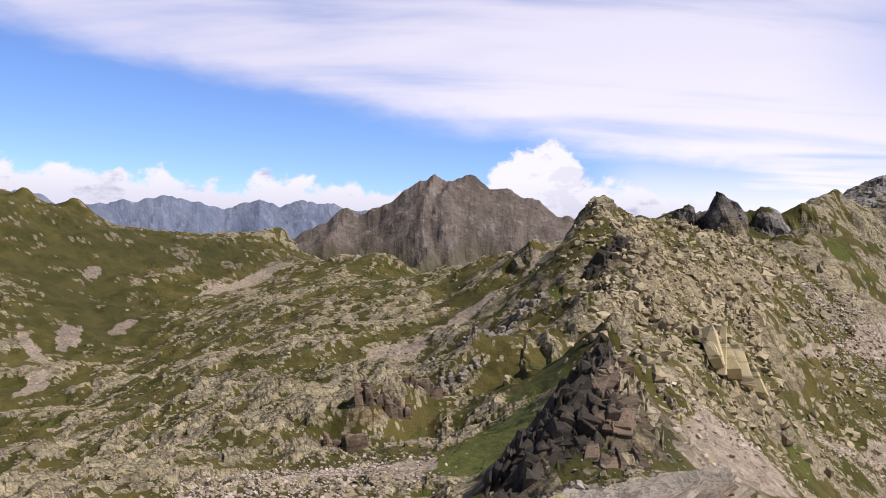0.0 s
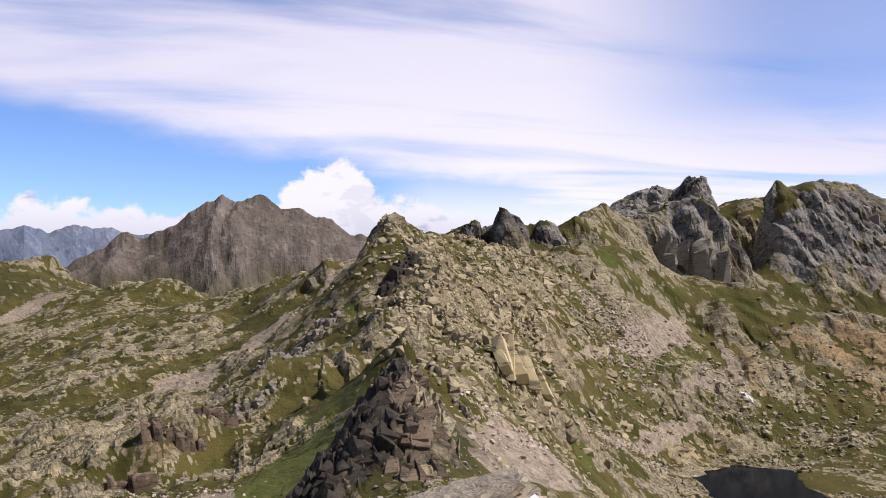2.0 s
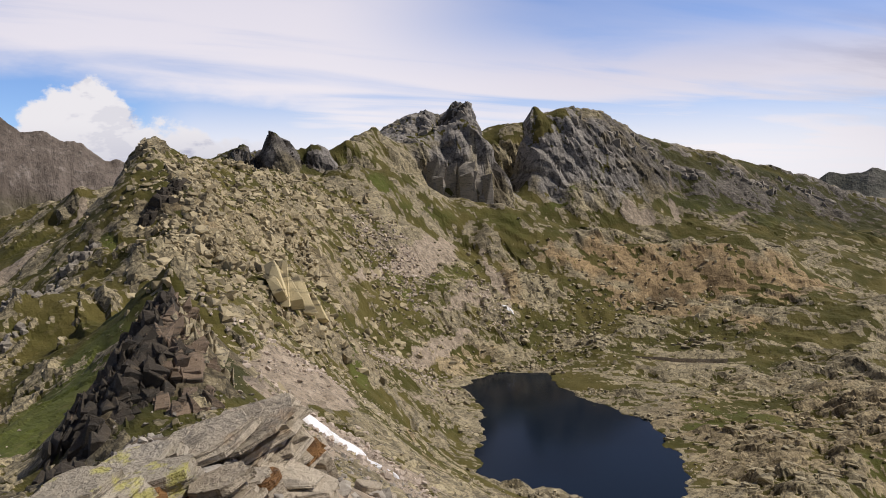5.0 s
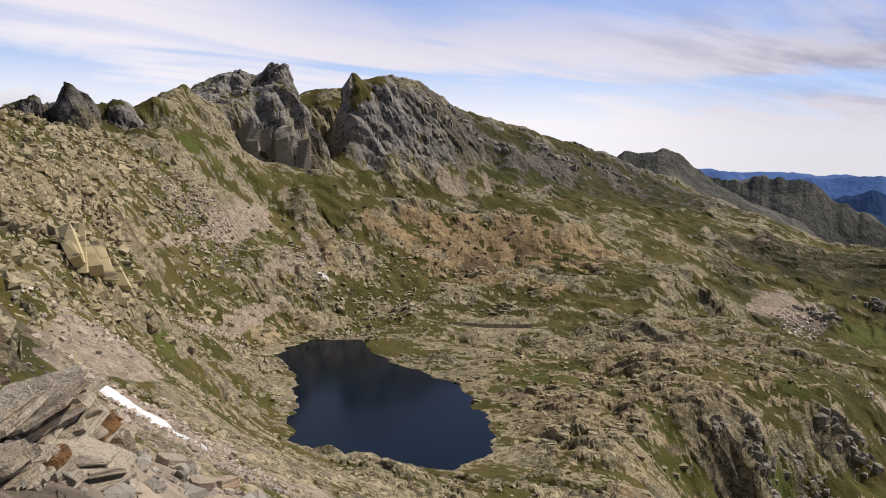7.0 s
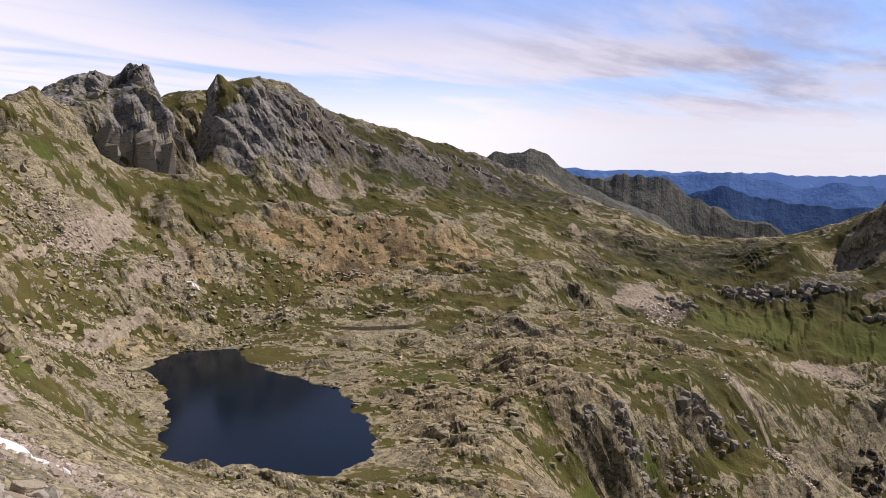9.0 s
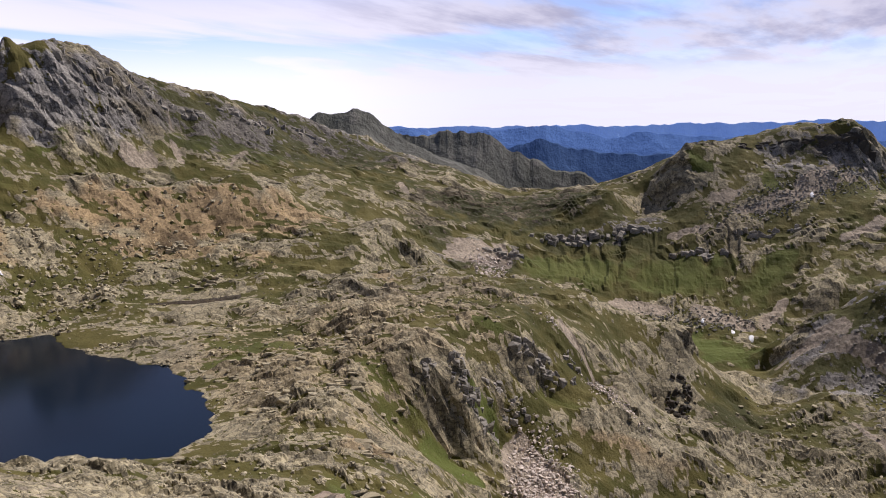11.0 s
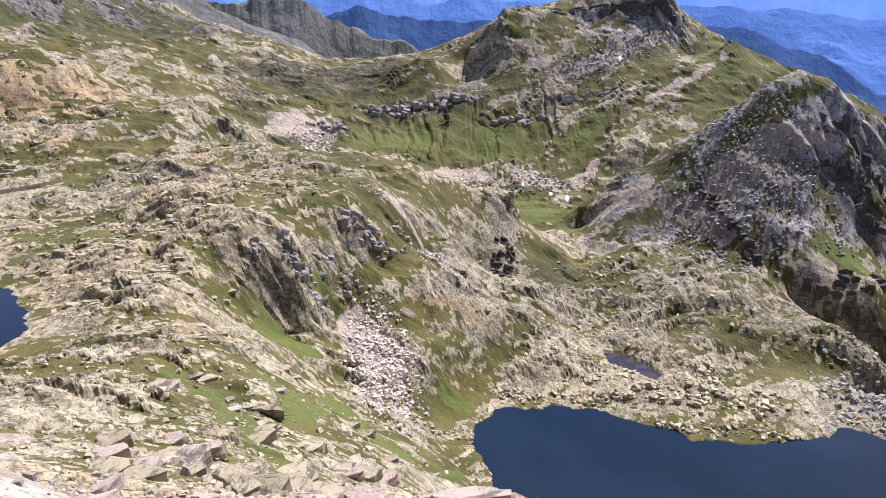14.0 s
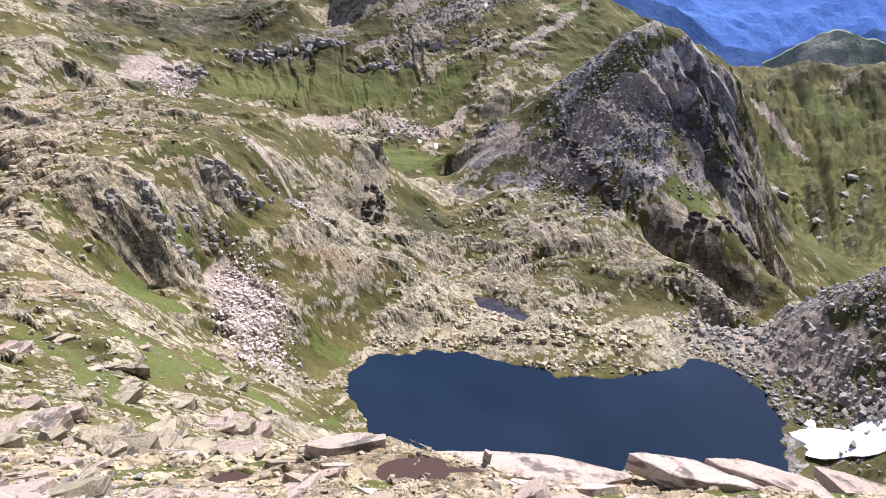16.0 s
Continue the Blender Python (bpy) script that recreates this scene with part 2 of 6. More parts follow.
def far_material(name, low, high, mottled, glow=0.0, foot=None, snow=None):
    m, g = new_material(name)
    at = g.add("ShaderNodeNewGeometry").outputs["Position"]
    n = g.noise(g.stretch(at, 1, 1, 0.5), 0.006, 6, 0.65)
    f = g.noise(g.stretch(at, 1, 1, 0.6), 0.03, 5, 0.7)
    c = g.mix(g.step(n, 0.4, 0.62), low, high)
    c = g.mix(g.math("MULTIPLY", g.step(f, 0.5, 0.68), 0.6), c, mottled)
    if not glow:
        c = g.mix(g.math("MULTIPLY", g.step(g.noise(at, 0.12, 4, 0.7), 0.5, 0.66), 0.5), c, (0.05, 0.05, 0.045))
    up = g.add("ShaderNodeSeparateXYZ")
    g.link(at, up.inputs[0])
    if foot:
        level = g.math("ADD", up.outputs[2], g.math("MULTIPLY", g.math("SUBTRACT", n, 0.5), 160.0))
        c = g.mix(g.math("MULTIPLY", g.step(level, 10.0, -70.0), 0.7), c, foot)
    if snow:
        level = g.math("ADD", up.outputs[2], g.math("MULTIPLY", g.math("SUBTRACT", f, 0.5), 60.0))
        c = g.mix(g.step(level, snow, snow + 8.0), c, (0.80, 0.82, 0.86))
    far = bsdf(g, c, 1.0, bump(g, g.math("ADD", n, f), 0.9, 9.0), 0.0)
    # glow stands in for the bright haze over far backdrops
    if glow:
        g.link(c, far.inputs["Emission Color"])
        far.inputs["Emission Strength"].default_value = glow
    return m


def water_material(name, deep, shallow, gloss):
    m, g = new_material(name)
    at = g.add("ShaderNodeNewGeometry").outputs["Position"]
    c = g.mix(g.step(g.noise(at, 0.02, 2), 0.4, 0.6), deep, shallow)
    b = bsdf(g, c, 0.12, bump(g, g.noise(g.stretch(at, 1, 0.4, 1, 20), 1.6, 3), 0.05, 0.05), gloss)
    b.inputs["IOR"].default_value = 1.33
    return m


def pond_material():
    m, g = new_material("shallow_pond_water")
    at = g.add("ShaderNodeNewGeometry").outputs["Position"]
    c = g.mix(g.step(g.noise(at, 0.3, 3), 0.4, 0.6), (0.030, 0.025, 0.020), (0.055, 0.045, 0.040))
    bsdf(g, c, 0.12, bump(g, g.noise(at, 1.6, 3), 0.04, 0.05), 0.14)
    return m


def snow_material():
    m, g = new_material("old_snow")
    at = g.add("ShaderNodeNewGeometry").outputs["Position"]
    n = g.noise(at, 0.8, 5, 0.65)
    c = g.mix(g.step(n, 0.45, 0.7), (0.84, 0.85, 0.88), (0.62, 0.60, 0.57))
    bsdf(g, c, 0.7, bump(g, n, 0.4, 0.2), 0.3)
    return m


LAND, POND, SNOW = land_material(), pond_material(), snow_material()
WATER = water_material("tarn_water", (0.009, 0.017, 0.029), (0.012, 0.022, 0.036), 0.2)
DEEP_WATER = water_material("deep_lake_water", (0.004, 0.008, 0.015), (0.005, 0.011, 0.021), 0.1)
BOULDER = stone_material("boulder_stone", (0.25, 0.215, 0.14), (0.53, 0.455, 0.30))
RUBBLE = stone_material("pink_rubble", (0.34, 0.28, 0.225), (0.66, 0.56, 0.47))
HILL_STONE = stone_material("hillside_boulder", (0.25, 0.205, 0.12), (0.52, 0.44, 0.28), 0.6)
GREY_STONE = stone_material("grey_broken_stone", (0.22, 0.20, 0.17), (0.46, 0.42, 0.36))
PALE_RUBBLE = stone_material("pale_block_talus", (0.45, 0.375, 0.315), (0.75, 0.65, 0.565))
GREY_RUBBLE = stone_material("grey_rubble", (0.15, 0.14, 0.12), (0.34, 0.315, 0.27))

# ---------------------------------------------------------------- noise in numpy
_rng = np.random.RandomState(7)
_perm = np.tile(_rng.permutation(256), 3)
_grad = np.stack([np.cos(np.arange(256) * 2.399963), np.sin(np.arange(256) * 2.399963)], 1)


def perlin(x, y, seed=0):
    xi, yi = np.floor(x).astype(np.int64), np.floor(y).astype(np.int64)
    fx, fy = x - xi, y - yi
    u, v = fx * fx * fx * (fx * (fx * 6 - 15) + 10), fy * fy * fy * (fy * (fy * 6 - 15) + 10)

    def corner(i, j):
        k = _perm[_perm[(xi + i + seed * 31) & 255] + ((yi + j + seed * 17) & 255)]
        return _grad[k, 0] * (fx - i) + _grad[k, 1] * (fy - j)
    a, b = corner(0, 0), corner(0, 1)
    a += u * (corner(1, 0) - a)
    b += u * (corner(1, 1) - b)
    return a + v * (b - a)


def fbm(x, y, octaves, seed=0, gain=0.5):
    out, amp = 0, 1.0
    for k in range(octaves):
        out = out + amp * perlin(x * 2.03 ** k + 13.7 * k, y * 2.03 ** k - 7.1 * k, seed + k)
        amp *= gain
    return out


def ridged(x, y, octaves, seed=0):
    out, amp = 0, 1.0
    for k in range(octaves):
        out = out + amp * (1 - 2.2 * np.abs(perlin(x * 2.1 ** k + 5.3 * k, y * 2.1 ** k, seed + k)))
        amp *= 0.5
    return out


def plates(x, y, seed=0):
    """Broken plates: distance to the crack, two random numbers a plate, and the offset from its middle."""
    xi, yi = np.floor(x).astype(np.int64), np.floor(y).astype(np.int64)
    f1, f2 = np.full(x.shape, 9.0), np.full(x.shape, 9.0)
    key, ox, oy = np.zeros(x.shape, np.int64), np.zeros(x.shape), np.zeros(x.shape)
    for i in (-1, 0, 1):
        for j in (-1, 0, 1):
            k = _perm[_perm[(xi + i + seed * 37) & 255] + ((yi + j + seed * 11) & 255)]
            dx = x - (xi + i + 0.1 + 0.8 * _perm[k + 1] / 255.0)
            dy = y - (yi + j + 0.1 + 0.8 * _perm[k + 2] / 255.0)
            d = np.maximum(np.abs(dx), np.abs(dy)) * 0.6 + 0.4 * np.hypot(dx, dy)
            near = d < f1
            f2 = np.where(near, f1, np.minimum(f2, d))
            f1 = np.where(near, d, f1)
            key, ox, oy = np.where(near, k, key), np.where(near, dx, ox), np.where(near, dy, oy)
    return f2 - f1, _perm[key + 3] / 255.0, _perm[key + 7] / 255.0, ox, oy


def smooth(v, lo, hi):
    v = np.clip((v - lo) / (hi - lo), 0, 1)
    return v * v * (3 - 2 * v)


# ---------------------------------------------------------------- the lie of the land
# lines of the land as (bearing in degrees from +y, metres from the summit, height over the eye)
SUMMIT = [
    (-60, 1.2, -1.6), (-20, 1.2, -1.6), (20, 1.2, -1.6), (60, 1.2, -1.6), (100, 1.2, -1.6), (140, 1.2, -1.6), (180, 1.2, -1.6), (220, 1.2, -1.6), (260,
    1.2, -1.6), (-60, 3, -1.8), (-20, 3, -1.8), (10, 3, -1.6), (30, 3, -1.7), (50, 3, -2.4), (70, 3, -3.1), (90, 3, -3.2), (110, 3, -3.1), (130, 3, -2.6),
    (170, 3, -1.8), (220, 3, -1.7), (260, 3, -1.7), (60, 8, -7.2), (75, 8, -8.3), (90, 8, -8.6), (105, 8, -8.6), (120, 8, -8)
]
SUMMIT_BROW = [
    (-40, 20, -8.5), (-20, 20, -8), (-5, 20, -8), (6, 10.5, -4), (12, 11, -4), (18, 11, -4.1), (24, 11, -4.9), (30, 15, -6.8), (45, 20, -10.6), (60, 22,
    -17.2), (75, 22, -20.5), (90, 22, -20.9), (105, 22, -20.9), (120, 25, -22.5), (140, 20, -12), (180, 20, -8), (220, 20, -7), (270, 20, -7)
]
SUMMIT_BLOCKS = [
    (6, 14, -5.1), (10.4, 14, -4.3), (13.5, 14, -4.4), (16, 15, -4.5), (19, 15, -4.4), (21.5, 15, -5), (24, 15, -5.7), (8, 24, -9.7), (16, 24, -9.7)
]
SCREE_SLOPE_LEFT = [
    (-14.5, 100, -31.5), (-7, 100, -31.5), (-0.3, 100, -31.5), (-12.3, 140, -40.4), (-8.4, 150, -39.4), (-2.1, 150, -38), (1.6, 140, -36.2), (-28, 120,
    -36.7), (-28, 220, -56.9), (-22, 180, -48.2), (-17, 50, -18.2), (-45, 60, -20.7), (2.5, 75, -24.9), (-6, 50, -18.7)
]
CRAG = [
    (11.9, 85, -11.2), (10.3, 83, -14), (9.2, 80, -15.9), (8, 75, -17.4), (6.9, 68, -19.4), (5.6, 66, -21.6), (13.4, 85, -11.8), (15.5, 82, -15.3), (19.5, 85, -21),
    (17, 60, -17.9), (11, 60, -18.2), (7, 58, -20), (12, 72, -15.3), (14, 70, -16.8), (12, 104, -19.6), (9.3, 125, -27), (6, 110, -31.4), (3, 110, -32),
    (5, 90, -27.5), (8, 98, -25.5), (10.5, 108, -23.4)
]
LEFT_RIB = [
    (-11.7, 180, -43.5), (-7.5, 190, -50.2), (-4.4, 200, -38.8), (-1.8, 211, -38), (0.6, 222, -44.4), (3.3, 245, -31.5), (6.8, 290, -22.8),
    (8.2, 315, -7.7), (-7.4, 180, -47.2), (-4.3, 188, -47.9), (-1.2, 196, -47.8), (2, 190, -48.1), (-7.5, 225, -49.5), (-3, 240, -47.1),
    (0.6, 262, -44.3), (3.3, 290, -37.7), (6.8, 345, -25.3), (4.4, 150, -36.6), (8.2, 190, -35.2), (10.4, 230, -34.4), (8.6, 270, -21.7)
]
PLATEAU_LEFT = [
    (-5, 600, -29.3), (-5, 480, -36.9), (-5, 380, -42), (-8, 320, -47.3), (-10, 250, -49.5), (-15, 270, -55.4), (-14.6, 205, -49.6),
    (-16, 380, -56.1), (-21, 260, -62.9), (-22, 340, -67.9), (-27.2, 300, -71.5), (0, 560, -28.4), (0, 430, -36.1), (2, 480, -30.2), (3, 370, -36.3),
    (0, 310, -43), (-12, 560, -45.1), (6, 440, -14.6)
]
VALLEY_LEFT = [
    (-45, 380, -87.7), (-36, 370, -84.7), (-27.2, 355, -80.3), (-25.3, 375, -79.7), (-22.4, 425, -79.5), (-19.8, 550, -73.9), (-16, 640, -56.6),
    (-12.3, 730, -42.1), (-9.2, 790, -26.2)
]
PLATEAU_SKYLINE = [
    (-8.6, 770, -19.9), (-6.3, 740, -15.7), (-3.1, 720, -10.2), (-1.5, 690, -26.9), (0.8, 660, -48.6), (2.8, 620, -12.6), (5, 540, -5),
    (7.1, 450, 3.2), (-7, 1000, -69.9), (0, 1000, -87.5), (5, 800, -70), (7.5, 600, -31.4)
]
MOUNTAIN_LEFT = [
    (-50, 820, 45.8), (-40, 830, 49.3), (-33, 850, 44.5), (-30, 850, 40), (-28.4, 850, 37.1), (-27.5, 850, 33.7), (-26.6, 850, 41),
    (-25.1, 850, 18.3), (-23.7, 850, 34.4), (-21, 860, 1.8), (-18.5, 870, 3.4), (-16.1, 885, 0), (-12, 900, 7.4), (-10.2, 900, 12), (-9, 900, -18.9),
    (-27.5, 600, -46.2), (-22, 680, -47.6), (-16, 760, -26.5), (-40, 1200, -62.9), (-20, 1200, -83.9)
]
FIRST_PEAK = [
    (9.4, 335, 3.6), (10.2, 345, 10.1), (11, 350, 16.5), (11.9, 350, 20.8), (12.5, 350, 18.6), (13.7, 365, 13), (14.6, 380, 16.9), (15.6, 395, 15.8),
    (12.6, 328, 10.9), (14, 330, 5.8), (14.2, 305, 1.6), (13.7, 300, -2.1), (12.6, 294, -11.8), (11, 293, -16.4), (12, 255, -16), (13, 200, -17.5),
    (14, 150, -19.5), (17, 160, -25.3), (20, 250, -28), (18, 300, -15.7), (20, 340, -7.1), (20, 390, 4.8), (16.5, 345, 2.4), (8.5, 440, -7.7)
]
SHOULDER = [
    (17.5, 420, 8.8), (20, 440, 8.5), (23, 450, 8.5), (25.5, 460, 14.2), (28, 470, 12.9), (30.2, 480, 1.9), (33, 490, -8.3), (26, 500, -1.7),
    (30, 530, -14.8), (16.8, 460, 6), (18, 460, 5.4), (19, 460, 5), (20.1, 460, 5), (21, 462, 5), (22, 465, 5.4), (23.7, 476, 6)
]
CIRQUE_SLOPE = [
    (20, 170, -39.9), (25, 230, -53.1), (30, 285, -72.1), (23, 80, -25.8), (26, 140, -38.6), (20.5, 110, -31.1), (27, 330, -55.8), (27, 370, -38.9), (27,
    410, -21.5), (25, 300, -51.8), (23, 230, -46.4), (33, 350, -68), (33, 400, -49.1), (33, 450, -31.5), (34, 530, -13.9), (30, 330, -65.9)
]
SPIRES = [
    (15.8, 480, 19.3), (16.8, 480, 24.1), (17.4, 480, 29.4), (18, 480, 32), (18.7, 480, -3.3), (19.4, 480, 33.7), (20.1, 480, 36), (20.6, 480, 31.2),
    (21, 482, 24.2), (22, 485, 17.4), (22.9, 490, 29.8), (23.7, 500, 9.8), (24.9, 520, 31.1), (18, 540, 0), (22, 560, 0)
]
MAIN_PEAK = [
    (27, 560, 42.4), (28.2, 580, 30.4), (29.3, 600, 43.5), (30.1, 600, 40), (30.8, 610, 57.8), (31.6, 612, 34.8), (32.3, 620, 61), (33.2, 620, 60.6),
    (34, 615, 57.5), (34.8, 650, 14.7), (35.6, 690, 51.2), (36.3, 690, 50.9), (30.4, 572, 30), (32.7, 585, 39.9), (34, 582, 42.7), (34.8, 575, 24.1),
    (30.3, 560, 5.9), (32.5, 566, -5.9), (34.6, 568, -11.9), (35.4, 600, -8.4), (28, 520, 12.7), (33, 535, -14), (30, 800, 0), (24, 750, 0)
]
LONG_MOUNTAIN = [
    (36.5, 660, 30), (37.1, 645, -25.3), (37.7, 640, 60.3), (38.8, 640, 55.2), (40, 640, 58.8), (41.5, 640, 48.2), (42.7, 650, 52.6),
    (44.6, 660, 40.5), (47.6, 680, 25.3), (50.6, 700, 20.2), (54.2, 720, 7), (56, 740, 1.3), (58.9, 750, -13.2), (61.6, 760, -26.6),
    (36.3, 615, -6.4), (38, 603, 6.3), (40, 600, 2.1), (43, 610, 3.2), (47, 628, -7.7), (52, 655, -13.7), (57, 690, -28.9), (36.4, 565, -19.7),
    (39.5, 570, -25.9), (42.6, 570, -34.9), (47.2, 565, -47.4), (50, 565, -42.5), (54.6, 570, -45.9), (59, 590, -51.6), (40, 800, 0),
    (50, 850, -29.7)
]
SADDLE = [
    (64.2, 740, -42), (67.5, 700, -49.6), (70.6, 680, -68.9), (73.4, 660, -67), (75.4, 640, -63.8), (77.7, 630, -61.3), (79.2, 630, -78),
    (64, 600, -66.2), (70, 600, -80.1), (75, 590, -93.4), (65, 900, -110.5), (75, 850, -134.6)
]
ORANGE_HILL = [
    (35.4, 480, -11.3), (37.6, 475, -13.6), (40.2, 470, -24.9), (43.3, 470, -26.4), (46.8, 470, -31.8), (48.7, 470, -29.3), (52.3, 470, -26.7),
    (55.1, 465, -40.7), (57.4, 450, -56.2), (60.6, 435, -56.2), (62.9, 420, -61.1), (64.1, 410, -80), (36, 420, -45.6), (40, 420, -53.1),
    (45, 415, -60.5), (50, 425, -59.7), (55, 420, -60.5), (60, 400, -63.4), (38, 365, -70.9), (44, 375, -71.5), (52, 380, -70.4), (38, 520, -30.9),
    (42, 515, -44.2), (47, 515, -52.3), (52, 515, -48.7), (56, 510, -60.8), (60, 500, -75.6)
]
BENCH = [
    (61, 395, -73.9), (64.9, 385, -70.4), (68.9, 370, -74.2), (72.5, 357, -74.8), (76.5, 347, -79), (79.3, 345, -87.2), (82.5, 350, -92),
    (83.3, 350, -101.9), (84.5, 355, -108), (70, 330, -74.4), (65, 345, -70.8), (52, 270, -77.4), (56, 300, -75.4), (60, 320, -73.9),
    (64, 330, -73.2), (52, 215, -78.3), (57, 200, -72.8), (60, 240, -73.4)
]
BENCH_CLIFF = [
    (63.5, 232, -73.1), (66.8, 238, -74.6), (71, 268, -75.3), (74, 290, -78.2), (65.7, 225, -98.3), (69.2, 240, -100.9), (73, 262, -95.4), (76.5, 285,
    -100.4), (79.4, 268, -104.5), (75.2, 240, -111.4), (76.5, 228, -117.2), (76, 206, -119.4), (70.7, 188, -109), (79, 290, -94.2)
]
BASIN = [
    (69.5, 500, -100.8), (75.7, 490, -118.5), (81.8, 505, -125), (84, 490, -127.6), (66, 480, -95), (70, 430, -104), (75, 405, -113.1),
    (79, 400, -123.8)
]
MEADOW = [
    (83.5, 480, -130.4), (86, 485, -129), (88.3, 455, -129.6), (88.3, 430, -130.6), (85.6, 430, -130.6), (84, 455, -130.5)
]
FLAT_HILL = [
    (80.8, 645, -74.6), (82.3, 655, -28.5), (84.1, 665, -27.6), (86.6, 675, -25.2), (88.8, 680, -16.9), (90.8, 680, -15), (92.9, 676, -12),
    (93.9, 665, -43.4), (95, 655, -62.4), (97.9, 640, -52.3), (99.1, 640, -62.1), (101.8, 640, -69.5), (88, 658, -37.9), (91.5, 656, -39),
    (87, 620, -59.7), (83, 600, -75.8), (93, 620, -60.8), (80, 590, -85), (88, 565, -95.6), (86, 530, -114.6), (94.5, 575, -87), (92, 520, -106.7),
    (97, 590, -79.8), (90, 900, -94.6), (100, 850, -134.6)
]
DARK_MOUNTAIN = [
    (88.4, 435, -121.2), (91.3, 438, -100.6), (94.4, 440, -88.7), (97.6, 445, -72.7), (99.8, 450, -56.6), (101, 455, -54.1), (102, 460, -52.9),
    (103.8, 462, -51.7), (105.8, 470, -68.5), (107.4, 478, -73.7), (108.3, 465, -101.4), (109.3, 445, -122.6), (110, 430, -135.6), (92, 390, -120.7),
    (97, 375, -126.2), (101, 365, -132.8), (97, 410, -99.2), (101, 410, -96.2), (104, 425, -95), (105.6, 430, -97.7), (104, 395, -117),
    (106.4, 395, -125.3), (103.8, 378, -125.9), (107.8, 372, -132.8), (110.3, 368, -142.7), (112.8, 360, -149.9)
]
DARK_BACK = [
    (104, 362, -147.7), (108, 350, -159.5), (111, 345, -168.3), (92, 480, -137.6), (96, 490, -113.1), (100, 520, -96.4), (104, 540, -114.8),
    (108, 560, -160.6), (112, 470, -171.1)
]
GREEN_RIDGE = [
    (105.1, 900, -133.7), (107.3, 900, -142.4), (110.3, 890, -136.6), (112.9, 880, -130.1), (115.6, 870, -128.9), (125, 850, -104.4),
    (135, 850, -96.8), (112, 600, -212.5), (118, 580, -205.4), (125, 560, -182), (110, 720, -195.6), (116, 720, -183.5), (113, 420, -195.8),
    (118, 380, -177.2), (109, 1150, -286.7), (120, 1150, -265.5), (130, 1150, -244.4)
]
MORAINE = [
    (105, 252, -131.7), (107.1, 255, -131.1), (109.1, 265, -150.5), (113.2, 265, -120.7), (115.1, 265, -110.6), (117.6, 262, -106.6),
    (118.6, 262, -100.9), (121, 262, -91.4), (126, 260, -82), (122, 210, -116.4), (130, 180, -91.7), (118, 225, -119.6), (135, 250, -76.4),
    (111, 310, -151.2), (116, 320, -142.5)
]
KNOLLS = [
    (89.1, 372, -137.9), (92.1, 350, -117.8), (96.4, 330, -114.3), (100.3, 315, -112.1), (103, 305, -119), (106.3, 292, -120.2),
    (108.9, 283, -128.8), (110.2, 276, -156.9), (85, 305, -120.8), (83, 318, -112), (81, 310, -116.5), (96, 275, -125.9), (100, 270, -127.1),
    (88, 250, -127.4), (93, 240, -127.6), (80, 245, -119.5), (82, 238, -129.8), (98, 250, -127.4), (101.5, 245, -132.5), (92, 290, -125.5),
    (87, 330, -121.4)
]
LIP = [
    (71.5, 45, -34.9), (79.6, 50, -36.5), (84.9, 50, -37), (92.2, 50, -38.2), (99, 50, -38.6), (106, 50, -38.5), (109.4, 54, -39.2), (112.8, 55, -39.5),
    (117.7, 60, -42), (123, 65, -43.5), (130, 70, -45.5), (85, 36, -30.7), (95, 36, -31.3), (105, 36, -31.3), (116, 40, -33)
]
NEAR_SLOPE = [
    (54, 42, -29.4), (60, 45, -32.7), (55, 170, -75.7), (60, 160, -74.6), (65, 150, -79.8), (62, 110, -64.5), (70, 120, -77.9), (75, 130, -89), (78, 160,
    -104.7), (30, 100, -38.4), (36, 140, -58), (42, 150, -65.5), (27, 50, -21.2), (36, 80, -36.6), (45, 120, -56), (50, 160, -69.9), (85, 90, -79.6), (85,
    140, -115.4), (93, 130, -113), (105, 120, -108), (112, 140, -117.5)
]
BEHIND = [
    (150, 60, -30), (190, 60, -25), (240, 60, -25), (290, 60, -25), (150, 400, -130), (190, 400, -150), (240, 400, -150), (290, 400, -130), (150, 900,
    -40), (190, 900, -60), (240, 900, -60), (290, 900, -40)
]
LAKE_ONE = [
    (32.8, 309.3), (34.4, 328.2), (36, 333.2), (38.9, 333.2), (40.1, 307.1), (42.1, 288.5), (44.9, 275.4), (46.1, 265), (47.7, 240.5), (48.7, 222.2),
    (48.5, 202.1), (45.5, 196), (42.5, 197), (38.4, 205.2), (34.2, 205.2), (33.8, 223.4), (34.4, 268.4), (33.6, 290.4)
]
LAKE_TWO = [
    (80.2, 199.4), (80.3, 215.5), (82.2, 221.6), (84.9, 224.3), (89.1, 226.1), (93.2, 220.7), (97, 216.4), (100.6, 215.5), (105.3, 225.2), (107.3, 238.4),
    (109.8, 237.4), (112.9, 225.2), (115.2, 207.2), (116, 189.9), (115.5, 172.5), (106.5, 160.5), (94.6, 160.5), (86.8, 172.5), (82, 182.9)
]
POOL_SLIVER = [
    (44.7, 355), (48, 352), (51.4, 357), (51, 347), (48, 344), (45.2, 350)
]
POOL_NEAR = [
    (90.2, 262), (91.6, 262), (93.4, 256), (95, 249), (94.4, 244), (92.6, 248), (90.8, 254)
]
